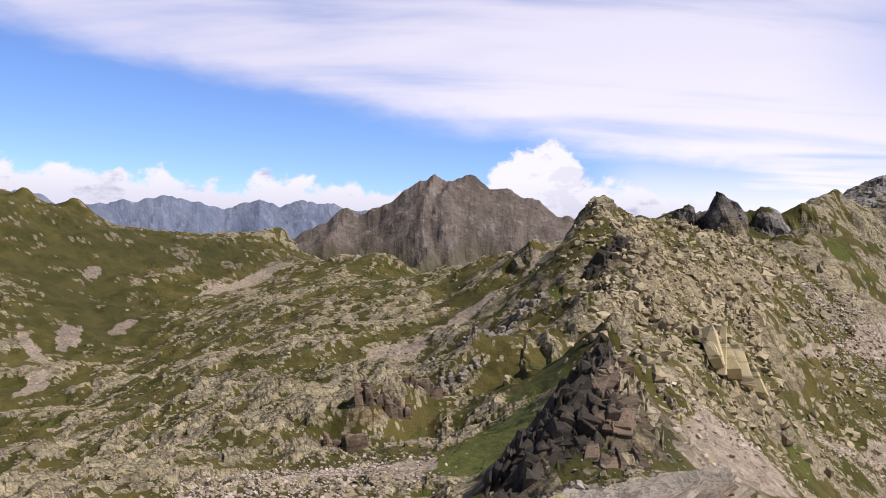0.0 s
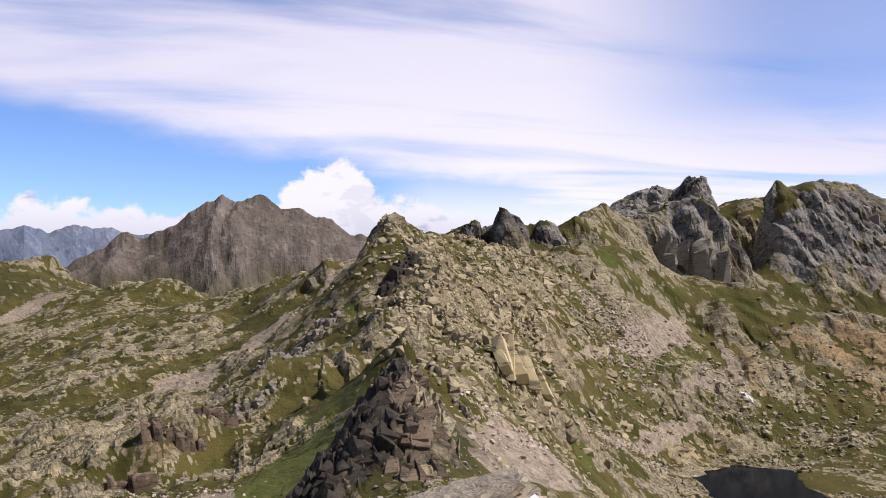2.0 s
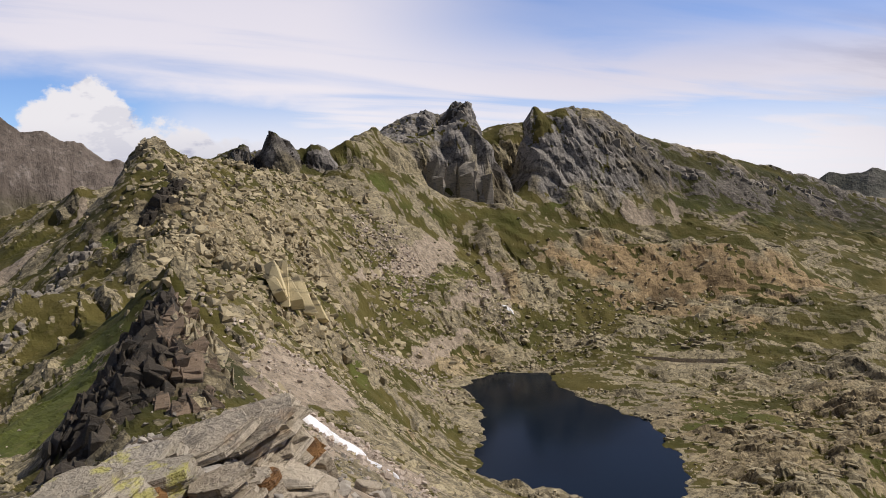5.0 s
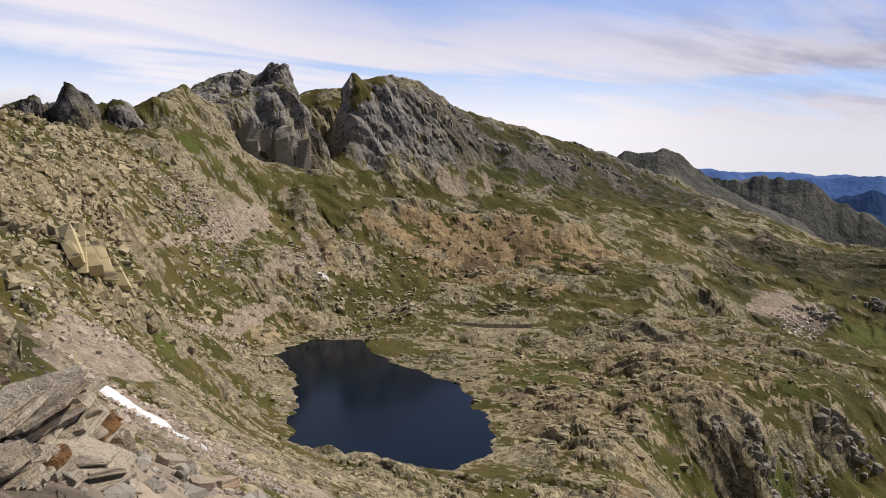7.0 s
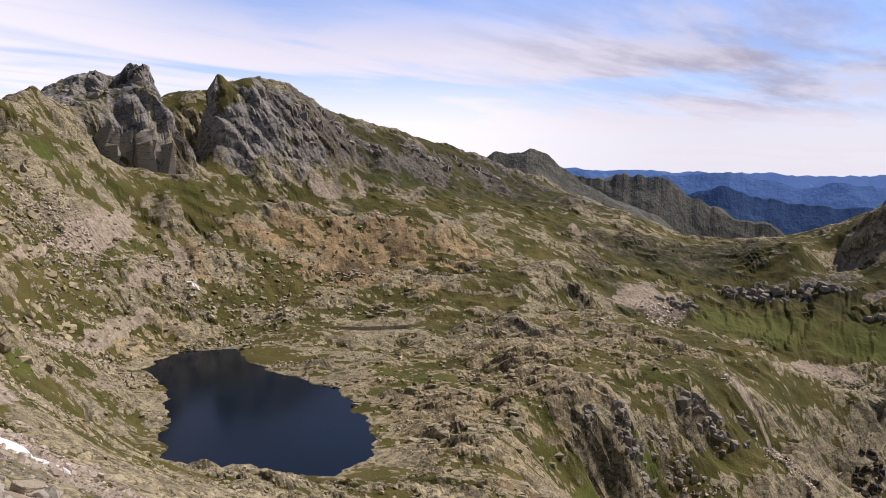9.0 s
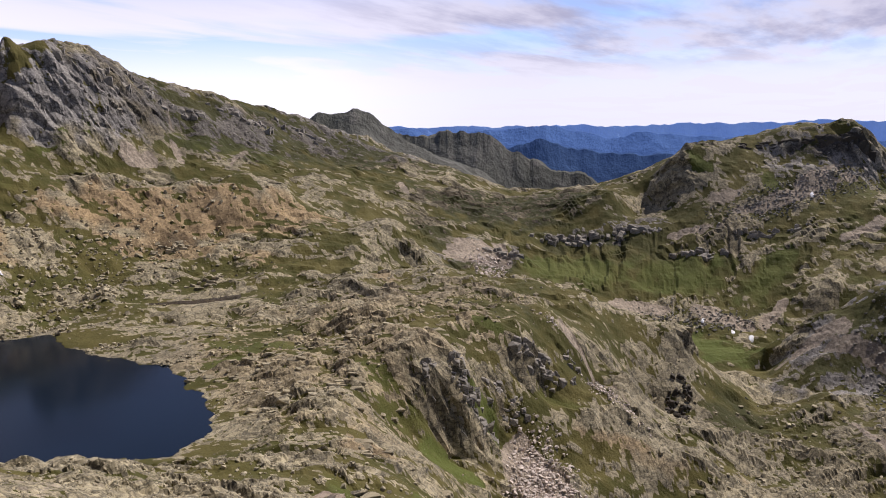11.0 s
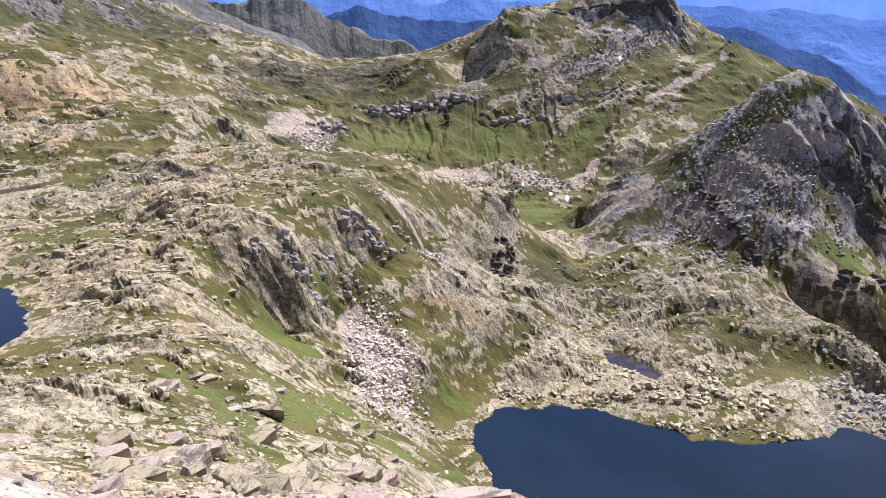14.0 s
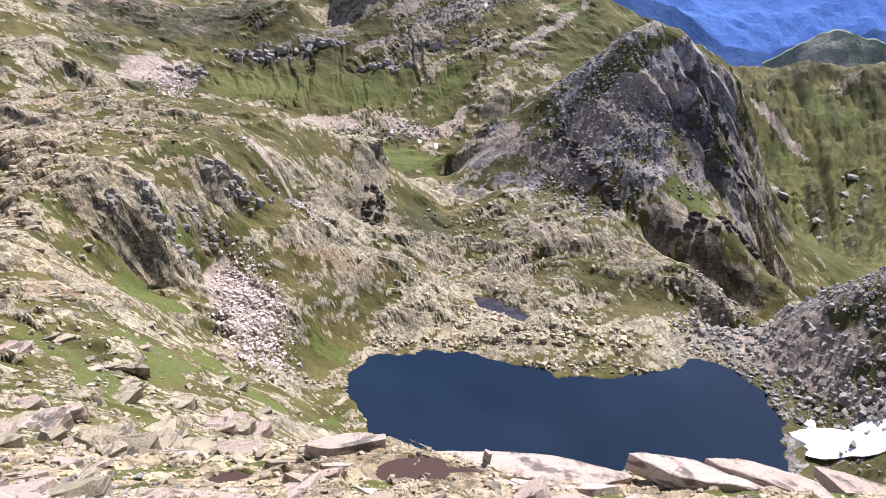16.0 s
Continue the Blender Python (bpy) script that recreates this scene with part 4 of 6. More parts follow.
def shape_land(bearing, metres):
    """Places of the land with all its relief, and its cover."""
    x, y = on_plan(bearing, metres)
    z = RELIEF.height(bearing, metres)
    far = smooth(metres, 60, 220)
    # how steep the smooth land is
    e = 0.006
    slope = (RELIEF.height(bearing, metres * (1 + e)) - RELIEF.height(bearing, metres * (1 - e))) / (2 * e * metres)
    e = 0.35
    across = (RELIEF.height(bearing + e, metres) - RELIEF.height(bearing - e, metres)) / (2 * radians(e) * metres)
    steep = smooth(np.hypot(slope, across), 0.8, 1.5)
    pitch = np.maximum(np.hypot(slope, across), 1e-6)
    scree, lush = patch(SCREE, x, y, 3), patch(LUSH, x, y, 5)
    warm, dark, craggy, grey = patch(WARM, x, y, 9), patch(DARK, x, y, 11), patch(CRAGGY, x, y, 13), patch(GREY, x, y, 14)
    # gullies run down the headwall
    wall = patch([(80, 555, 110, 40, 168, 1)], x, y, 17)
    lane = fbm(bearing * 1.3, metres / 260.0, 4, 19, 0.6)
    scree = np.maximum(scree, wall * smooth(0.9 * lane - (metres - 520) / 60.0, 0.0, 0.5) * 0.75)
    calm = 1 - 0.75 * np.clip(np.maximum(scree, lush), 0, 1)
    # broad humps and gullies
    broad = fbm(x / 70.0, y / 70.0, 3, 21) * (4.0 - 2.2 * smooth(metres, 200, 420)) * far + fbm(x / 18.0, y / 18.0, 3, 24) * (0.3 + 1.3 * far)
    broad *= smooth(metres, 20, 90)
    gully = np.abs(fbm(bearing * 0.5 + 0.5 * fbm(x / 40.0, y / 40.0, 2, 23), metres / 300.0, 3, 18))
    broad = broad - wall * 2.6 * (smooth(gully, 0.22, 0.0) - 0.4)
    knob = fbm(x / 31.0 + 0.5 * fbm(x / 50.0, y / 50.0, 2, 26), y / 31.0, 3, 27)
    broad = broad + np.maximum(knob, -0.25) * 5.0 * far * (1 - 0.35 * smooth(metres, 350, 600))
    ribs = smooth(bearing, 105.5, 108.5) * smooth(metres, 500, 580) * (1 - smooth(metres, 840, 900))
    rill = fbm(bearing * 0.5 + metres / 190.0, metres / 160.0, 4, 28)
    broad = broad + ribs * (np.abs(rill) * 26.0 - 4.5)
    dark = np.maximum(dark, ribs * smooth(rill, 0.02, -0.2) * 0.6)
    cut = (ridged(x / 34.0, y / 34.0, 4, 30) - 1.2) * (0.9 + 1.8 * steep + 4.0 * craggy) * far
    # broken plates of rock at three sizes, dipping one way
    strike = np.where(bearing + 4.0 * fbm(x / 30.0, y / 30.0, 2, 39) < 7.0 * smooth(metres, 100, 200), radians(14), radians(145))
    turned_x, turned_y = x * np.sin(strike) + y * np.cos(strike), x * -np.cos(strike) + y * np.sin(strike)
    warp_x, warp_y = fbm(x / 9.0, y / 9.0, 3, 40) * 0.8, fbm(x / 9.0, y / 9.0, 3, 44) * 0.8
    # ledges: steep on the side to the summit, gentle behind
    swing = fbm(x / 48.0, y / 48.0, 3, 47)
    ledge, brink = np.zeros(x.shape), np.zeros(x.shape)
    for size, high, seed in ((15.0, 2.0, 48), (6.0, 0.6, 49)):
        p = turned_y / size + swing * (2.2 if size > 10 else 4.0) + turned_x / (size * 7.0)
        p = p + 0.5 * fbm(turned_x / (size * 1.3), turned_y / (size * 2.0), 2, seed)
        p = p - np.floor(p)
        some = smooth(fbm(turned_x / (size * 2.6), turned_y / (size * 1.6), 2, seed + 100), -0.12, 0.22)
        ledge = ledge + some * (high if size > 10 else high * (1 - 0.6 * smooth(metres, 180, 320))) * np.where(p < 0.2, p / 0.2, 1 - (p - 0.2) / 0.8)
        brink = np.maximum(brink, some * np.where(p < 0.45, 1.0, smooth(p, 0.7, 0.45)))
    ledge = ledge * (0.25 + 0.75 * smooth(metres, 60, 140)) * (1 - 0.8 * steep) * smooth(metres, 20, 50)
    want = 0.20 + 0.50 * brink + 0.34 * smooth(metres, 80, 50) + 0.5 * smooth(metres, 32, 24) + 0.8 * fbm(x / 60.0, y / 60.0, 2, 50) + 0.9 * fbm(turned_x / 26.0, turned_y / 13.0, 3, 54) + 0.7 * knob * far + 0.25 * steep + patch(ROCKY, x, y, 16) - 0.8 * lush - patch(GRASSY, x, y, 15) + 0.10 * warm + 0.5 * craggy
    rock, lift, tone = np.zeros(x.shape), np.zeros(x.shape), np.full(x.shape, 0.5)
    for size, high, seed in ((13.0, 0.9, 60), (5.2, 0.42, 64), (2.1, 0.2, 68)):
        crack, r1, r2, ox, oy = (np.zeros(x.shape) for _ in range(5))
        edge_on = bearing + 5.0 * fbm(x / 14.0, y / 14.0, 3, 58)
        blocky = (edge_on < 31) & (edge_on >= 7) & (metres > 62)
        for side, squeeze, skew in ((~blocky, 0.40, 0.5), (blocky, 0.78, 0.9)):
            got = plates(turned_x[side] / (size * 0.85) + warp_x[side] * skew, turned_y[side] / (size * squeeze) + warp_y[side] * skew, seed)
            crack[side], r1[side], r2[side], ox[side], oy[side] = got
        here = (want * 0.8 + (0.6 if size > 4 else 1.15) * (r1 - 0.5) > 0.47) * smooth(crack, 0.02, 0.2)
        tilt = (ox * (r2 - 0.35) * 1.6 + oy * (r1 - 0.3) * 1.4)
        fade = 1.0 if size > 5 else 1 - smooth(metres, 260, 480)
        fade = fade * (smooth(metres, 60, 160) if size > 10 else smooth(metres, 24, 40) if size > 4 else 0.6 + 0.4 * smooth(metres, 30, 80))
        lift = lift + here * fade * high * (1 - 0.45 * smooth(metres, 220, 380)) * (0.25 + 0.75 * r2 + tilt) * (1 + 2.2 * craggy)
        rock = np.maximum(rock, here * fade)
        tone = np.where(here * fade > 0.3, 0.35 * tone + 0.65 * r2, tone)
    rough = fbm(x / 3.0, y / 3.0, 3, 80) * 0.35 * (1 - smooth(metres, 400, 700)) + fbm(x / 0.7, y / 0.7, 2, 84) * 0.12 * (1 - smooth(metres, 60, 120))
    flat = 1 - 0.85 * smooth(pitch, 0.42, 0.95)
    z = z + (broad + cut) * (0.45 + 0.55 * calm) + lift * calm * flat + ledge * calm * (0.25 + 0.75 * flat) + rough * (0.4 + 0.6 * flat)
    z = z - 2.6 * smooth(metres, 250, 450) - 0.8 * smooth(metres, 60, 140)
    z = z + scree * fbm(x / 1.6, y / 1.6, 2, 90) * 0.5 * far
    rock = np.clip(np.maximum(rock * (1 - 0.6 * lush), steep * (0.75 - 0.4 * smooth(bearing, 52, 58) * smooth(metres, 340, 320) + 1.2 * fbm(x / 24.0, y / 24.0, 3, 57)) + 0.5 * dark - 0.10), 0, 1)
    # buttresses and ledges push out of the steep faces
    along = np.radians(bearing) * metres
    crack, r1, r2, ox, oy = plates(along / 15.0 + z / 36.0 + 0.4 * fbm(along / 30.0, z / 30.0, 3, 141), z / 38.0 + 0.3 * fbm(along / 22.0, z / 22.0, 3, 142), 140)
    push = steep * far * (smooth(crack, 0.0, 0.2) * (r1 - 0.3) * 6.5 + fbm(along / 13.0, z / 14.0, 5, 144) * 4.0 + ox * 2.0) * (1 - 0.5 * smooth(bearing, 92, 96)) * (1 - 0.65 * smooth(bearing, 52, 58) * smooth(metres, 340, 320))
    tone = tone * (1 - steep) + steep * r2
    out_x, out_y = on_plan(bearing, 1.0)
    down_out, down_side = -slope / pitch * push, -across / pitch * push
    x, y = x + out_x * down_out + out_y * down_side, y + out_y * down_out - out_x * down_side
    for b, d, long, wide, turn in HOLLOWS:
        cx, cy = on_plan(b, d)
        c, s = math.sin(radians(turn)), math.cos(radians(turn))
        e = np.hypot(((x - cx) * c + (y - cy) * s) / long, ((x - cx) * -s + (y - cy) * c) / wide)
        level = RELIEF.height(np.array([b]), np.array([d]))[0] + 0.1
        inside = smooth(e, 1.7, 1.1)
        z = z * (1 - inside) + (level - 0.3 * smooth(e, 1.15, 0.7)) * inside
    # lakes
    for poly, level in LAKES:
        size = np.ptp(poly, 0).max()
        close = np.hypot(x - poly[:, 0].mean(), y - poly[:, 1].mean()) < size * 1.5 + 60
        if not close.any():
            continue
        sx, sy = x[close], y[close]
        d = shore_distance(poly, sx, sy) + fbm(sx / 9.0, sy / 9.0, 4, 95) * min(4.0, size * 0.04)
        zz = z[close]
        reach = np.clip(size * 0.3, 10.0, 26.0)
        bank = np.maximum(level + 0.12 + np.clip(d, 0, 99) * 0.12, level + (zz - level) * smooth(d, -3, reach))
        away = smooth(d, reach * 0.5, reach * 2.0)
        lo = np.where(d > 0, bank * (1 - away) + zz * away, level + d * 0.35)
        z[close] = lo
    return x, y, z, np.clip(rock, 0, 1), tone, np.clip(scree, 0, 1), np.clip(lush, 0, 1), np.clip(warm, 0, 1), np.clip(dark, 0, 1), np.clip(grey, 0, 1)


# bearings closer together where the land is looked at, rows closer together at middle distance
BEARINGS = np.concatenate([np.arange(-60, -36, 1.0), np.arange(-36, 126, 0.165), np.arange(126, 150, 0.6), np.arange(150, 300, 2.5)])


def rows_between(a, b, share):
    return np.exp(np.arange(np.log(a), np.log(b), share))


METRES_OUT = np.concatenate([[0.02], rows_between(0.8, 9, 0.05), rows_between(9, 33, 0.014), rows_between(33, 65, 0.0068), rows_between(65, 160, 0.0062), rows_between(160, 560, 0.0049),
                             rows_between(560, 740, 0.0034), rows_between(730, 960, 0.007), rows_between(960, 1300, 0.03), rows_between(1300, 4950, 0.06), [4950.0]])
GB, GM = np.meshgrid(BEARINGS, METRES_OUT)
LX, LY, LZ, ROCK, TONE, SCR, LSH, WRM, DRK, GRY = shape_land(GB, GM)

# which part of the land a mountain is: bearings and metres
MOUNTAINS = [
    ("rock_crag", 4, 20, 58, 103, "broken rock crag on the ridge, shade and lit flank put into colour", "crag"),
    ("rocky_peak", 6, 16.4, 255, 402, "rounded rocky peak with grass between pale boulders", "peak"),
    ("rock_spire", 16.4, 18.4, 466, 545, "small jagged dark rock spire on the skyline", "rock spire"),
    ("rock_spire", 18.4, 21.3, 466, 545, "tall pointed dark rock spire on the skyline", "rock spire"),
    ("rock_spire", 21.3, 24.6, 466, 545, "low notched dark rock teeth on the skyline", "rock spire"),
    ("mountain_peak", 24.6, 35.2, 520, 740, "bare grey rock summit split by dark gullies", "mountain"),
    ("mountain", 35.2, 63, 578, 830, "long grey-green mountain with cliffs and grassy ledges", "mountain"),
    ("flat_topped_hill", 79.5, 101, 535, 760, "flat-topped green hill with dark cliff cap and scree", "hill"),
    ("pointed_mountain", 93, 110, 372, 560, "pointed grey scree mountain with dark cliff", "mountain"),
    ("grassy_ridge", 108, 140, 570, 960, "green grassy mountain ridge beyond the valley", "ridge"),
    ("mountain", -60, -10.5, 640, 960, "olive green mountain ridge streaked with scree", "mountain"),
]


def land_mesh(name, pick):
    """One mesh out of the cells of the land that are picked."""
    nr, nb = GB.shape
    idx = np.arange(nr * nb).reshape(nr, nb)
    right = np.roll(idx, -1, 1)
    quad = np.stack([idx[:-1], right[:-1], right[1:], idx[1:]], -1)[pick[:-1]].reshape(-1, 4)[:, ::-1]
    used, inv = np.unique(quad.ravel(), return_inverse=True)
    me = bpy.data.meshes.new(name)
    me.vertices.add(len(used))
    me.vertices.foreach_set("co", np.stack([LX.ravel()[used], LY.ravel()[used], LZ.ravel()[used]], 1).astype(np.float32).ravel())
    me.loops.add(len(inv))
    me.loops.foreach_set("vertex_index", inv.astype(np.int32).ravel())
    me.polygons.add(len(quad))
    me.polygons.foreach_set("loop_start", np.arange(0, len(inv), 4, dtype=np.int32))
    me.update(calc_edges=True)
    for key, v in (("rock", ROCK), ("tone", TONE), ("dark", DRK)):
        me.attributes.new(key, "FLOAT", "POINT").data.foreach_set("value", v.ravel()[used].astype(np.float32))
    cover = np.stack([SCR.ravel()[used], LSH.ravel()[used], WRM.ravel()[used], GRY.ravel()[used]], 1)
    me.attributes.new("cover", "FLOAT_COLOR", "POINT").data.foreach_set("color", cover.astype(np.float32).ravel())
    me.polygons.foreach_set("use_smooth", np.zeros(len(quad), bool))
    me.materials.append(LAND)
    return new(name, me)


left = np.ones(GB.shape, bool)
for name, b0, b1, d0, d1, label, category in MOUNTAINS:
    wob_b, wob_d = fbm(LX / 40, LY / 40, 2, 120) * 1.2, 1 + fbm(LX / 50, LY / 50, 2, 124) * 0.05
    pick = left & (GB + wob_b > b0) & (GB + wob_b < b1) & (GM * wob_d > d0) & (GM * wob_d < d1)
    left &= ~pick
    tagged(land_mesh(name, pick), label, category)
tagged(land_mesh("ground", left), "rocky alpine ground with grass, slabs and scree", "ground", kind="structure")


# ---------------------------------------------------------------- water
def sheet_mesh(name, poly, level, grow, material):
    bm = bmesh.new()
    mid = poly.mean(0)
    verts = [bm.verts.new((*(mid + (p - mid) * grow), level)) for p in poly]
    f = bm.faces.new(verts)
    f.normal_update()
    if f.normal.z < 0:
        f.normal_flip()
    me = bpy.data.meshes.new(name)
    bm.to_mesh(me)
    bm.free()
    me.materials.append(material)
    return new(name, me)


tagged(sheet_mesh("lake", LAKES[0][0], LAKE_LEVEL, 1.12, DEEP_WATER), "deep dark blue mountain lake among rock slabs", "lake")
tagged(sheet_mesh("lake", LAKES[1][0], TARN_LEVEL, 1.10, WATER), "deep blue tarn below boulder slopes and snow", "lake")
tagged(sheet_mesh("pond", LAKES[2][0], SLIVER_LEVEL, 1.3, POND), "narrow dark pond on the rocky bench", "pond")
tagged(sheet_mesh("pond", LAKES[3][0], POOL_LEVEL, 1.15, POND), "small shallow grey pond among rock humps", "pond")


# ---------------------------------------------------------------- far mountains
def far_range(name, crest, back, foot, rough, material, seed, nu=340, nv=80, jag=0.5):
    """A range as a ridge: crest of (bearing, metres, height), falling to the foot's height both ways."""
    a, d, z = np.array(crest, float).T
    s = np.linspace(a[0], a[-1], nu)
    dist, top = np.interp(s, a, d), np.interp(s, a, z)
    teeth = fbm(s * jag, s * 0 + seed * 0.37, 4, seed + 3) * rough * 0.6
    t = np.linspace(-1, 1, nv)
    B = np.repeat(s[None], nv, 0)
    T = np.repeat(t[:, None], nu, 1)
    D = dist[None] + T * back
    X, Y = on_plan(B, D)
    fall = np.abs(T) ** 1.05
    k = back
    wander = fbm(X / (k * 0.6), Y / (k * 0.6), 3, seed + 21) * np.minimum(fall * 3, 1) * math.degrees(k * 0.55 / dist.mean())
    Z = np.interp(B + wander, a, z) * (1 - fall) + foot * fall + teeth[None] * np.clip(1 - fall * 7, 0, 1) ** 2
    bend = fbm(X / k, Y / k, 2, seed + 9) * k * 0.3
    Z = Z + (ridged((X + bend) / (k * 0.8), (Y - bend) / (k * 0.8), 4, seed) - 1.0) * 1.7 * rough * (0.06 + np.minimum(fall * 1.6, 1) * 1.2)
    Z = Z + (ridged((X - bend) / (k * 0.3), (Y + bend) / (k * 0.3), 4, seed + 7) - 1.0) * 0.55 * rough * np.minimum(fall * 4, 1)
    Z = Z + fbm(X / (k * 0.08), Y / (k * 0.08), 4, seed + 5) * rough * 0.14
    me = bpy.data.meshes.new(name)
    idx = np.arange(nv * nu).reshape(nv, nu)
    quads = np.stack([idx[:-1, :-1], idx[1:, :-1], idx[1:, 1:], idx[:-1, 1:]], -1).reshape(-1, 4)[:, ::-1]
    me.from_pydata(np.stack([X.ravel(), Y.ravel(), Z.ravel()], 1).tolist(), [], quads.tolist())
    me.materials.append(material)
    return new(name, me)


def crest_from(bearings_rises, metres):
    return [(b, metres, metres * math.tan(radians(e))) for b, e in bearings_rises]


FAR_BROWN = far_material("far_brown_rock", (0.12, 0.10, 0.085), (0.20, 0.168, 0.145), (0.33, 0.29, 0.26), foot=(0.10, 0.095, 0.05))
FAR_GREY = far_material("far_grey_cliffs", (0.095, 0.098, 0.085), (0.14, 0.14, 0.125), (0.22, 0.21, 0.19))
# the blue of the next four is distance haze put into colour and glow
FAR_SLATE = far_material("far_slate_haze", (0.14, 0.17, 0.24), (0.18, 0.21, 0.28), (0.28, 0.30, 0.36), 0.15, snow=196.0)
FAR_BLUE = far_material("far_blue_haze_hills", (0.07, 0.13, 0.30), (0.08, 0.145, 0.32), (0.08, 0.145, 0.32), 0.35)
FAR_NAVY = far_material("far_navy_haze_ridge", (0.035, 0.065, 0.15), (0.045, 0.08, 0.17), (0.05, 0.085, 0.17), 0.25)
FAR_PALE = far_material("far_pale_haze", (0.17, 0.28, 0.55), (0.20, 0.32, 0.58), (0.20, 0.32, 0.58), 0.45)
tagged(far_range("mountain", crest_from([(-12, -2.5), (-9.7, -.3), (-5.9, 2.3), (-4.6, 2.1), (-3.5, 2.3), (-1.9, 3.4), (-.6, 4.2), (.3, 4.75), (1.2, 4.35), (2.0, 4.7), (2.9, 4.6), (4.2, 3.9), (5.3, 3.8),
                                         (6.8, 3.3), (8.5, 2.5), (11, 1.4), (15, 1.6), (17, 2.3), (20, 1.0)], 2000), 700, -560, 42, FAR_BROWN, 200), "brown-grey rocky massif beyond the plateau", "mountain")
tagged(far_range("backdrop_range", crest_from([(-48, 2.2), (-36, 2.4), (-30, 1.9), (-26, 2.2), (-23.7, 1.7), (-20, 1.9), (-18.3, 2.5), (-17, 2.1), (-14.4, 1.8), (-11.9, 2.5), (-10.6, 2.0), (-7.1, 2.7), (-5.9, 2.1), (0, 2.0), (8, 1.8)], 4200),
                 760, -700, 70, FAR_SLATE, 210), "alpine range on the horizon, blue-grey haze in its colour", "mountains", kind="structure")
tagged(far_range("mountain", crest_from([(54, -2), (56.2, -.2), (57.4, .5), (58.4, .4), (59.8, .75), (60.8, .3), (61.8, -.7), (64, -2.2), (67, -4), (70, -6)], 980), 260, -160, 14, FAR_GREY, 220, 160, 40), "dark grey rounded rocky summit", "mountain")
tagged(far_range("mountain", crest_from([(58, -2), (62, -1.4), (64.2, -1.1), (67.3, -.9), (69.3, -1.4), (70.9, -2.4), (74, -4), (78, -5.4), (82, -7)], 1500), 620, -700, 40, FAR_GREY, 230, 240, 50), "steep grey-green cliffs above the deep valley", "mountain")
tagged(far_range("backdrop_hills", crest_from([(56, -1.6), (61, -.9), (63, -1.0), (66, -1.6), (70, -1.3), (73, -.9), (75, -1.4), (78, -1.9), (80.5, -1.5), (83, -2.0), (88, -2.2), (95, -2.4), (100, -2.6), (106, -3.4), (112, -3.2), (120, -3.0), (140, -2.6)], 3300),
                 900, -740, 34, FAR_BLUE, 240), "far hills with dark blue haze in their colour", "hills", kind="structure")
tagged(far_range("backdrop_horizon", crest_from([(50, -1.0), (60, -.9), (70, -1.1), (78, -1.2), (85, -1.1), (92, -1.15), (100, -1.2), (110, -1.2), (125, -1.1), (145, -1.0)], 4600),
                 300, -740, 40, FAR_PALE, 250), "distant hills on the horizon, pale blue haze in their colour", "hills", kind="structure")
# sunlight on this far hill is put into its pale colours
FAR_GREEN = far_material("far_pasture_painted_sun", (0.17, 0.20, 0.15), (0.34, 0.34, 0.25), (0.46, 0.45, 0.36))
tagged(far_range("mountain", crest_from([(109, -8.6), (110.8, -7.3), (112.2, -6.5), (113.6, -6.3), (115, -6.6), (117, -6.9), (121, -6.2), (128, -5.6)], 2000), 420, -700, 22, FAR_GREEN, 270, 160, 50), "pale green mountain across the valley, sunlight in its colour", "mountain")
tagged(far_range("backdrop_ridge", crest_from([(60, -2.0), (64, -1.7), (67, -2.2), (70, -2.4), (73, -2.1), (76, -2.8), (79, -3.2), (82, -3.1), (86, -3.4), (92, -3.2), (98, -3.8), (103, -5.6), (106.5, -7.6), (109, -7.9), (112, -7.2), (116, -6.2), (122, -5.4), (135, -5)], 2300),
                 700, -740, 34, FAR_NAVY, 260), "ridge across the valley with dark blue haze in its colour", "ridge", kind="structure")


# ---------------------------------------------------------------- loose stone and snow
LOG_M = np.log(METRES_OUT)


def ground_at(x, y):
    """Height of the land, read from its grid."""
    b, m = wrapped(np.degrees(np.arctan2(x, y))), np.hypot(x, y)
    i = np.clip(np.searchsorted(BEARINGS, b) - 1, 0, len(BEARINGS) - 2)
    j = np.clip(np.searchsorted(METRES_OUT, m) - 1, 0, len(METRES_OUT) - 2)
    fi = np.clip((b - BEARINGS[i]) / (BEARINGS[i + 1] - BEARINGS[i]), 0, 1)
    fj = np.clip((m - METRES_OUT[j]) / (METRES_OUT[j + 1] - METRES_OUT[j]), 0, 1)
    return (LZ[j, i] * (1 - fi) + LZ[j, i + 1] * fi) * (1 - fj) + (LZ[j + 1, i] * (1 - fi) + LZ[j + 1, i + 1] * fi) * fj


def rock_shape(rng, points=13, flat=0.7, blocky=0.6):
    """An angular stone about 1 m across: vertices and triangles."""
    bm = bmesh.new()
    for _ in range(points):
        v = rng.normal(size=3)
        v /= np.abs(v).max() * blocky + np.linalg.norm(v) * (1 - blocky)
        v *= 0.5 * rng.uniform(0.85, 1.1)
        bm.verts.new((v[0], v[1] * 0.85, v[2] * flat))
    hull = bmesh.ops.convex_hull(bm, input=bm.verts)
    bmesh.ops.delete(bm, geom=[e for e in hull["geom_interior"] if isinstance(e, bmesh.types.BMVert)], context="VERTS")
    bmesh.ops.triangulate(bm, faces=bm.faces)
    bmesh.ops.recalc_face_normals(bm, faces=bm.faces)
    bm.verts.index_update()
    v = np.array([tuple(p.co) for p in bm.verts])
    f = np.array([[p.index for p in q.verts] for q in bm.faces])
    bm.free()
    return v, f


_stone_rng = np.random.RandomState(21)
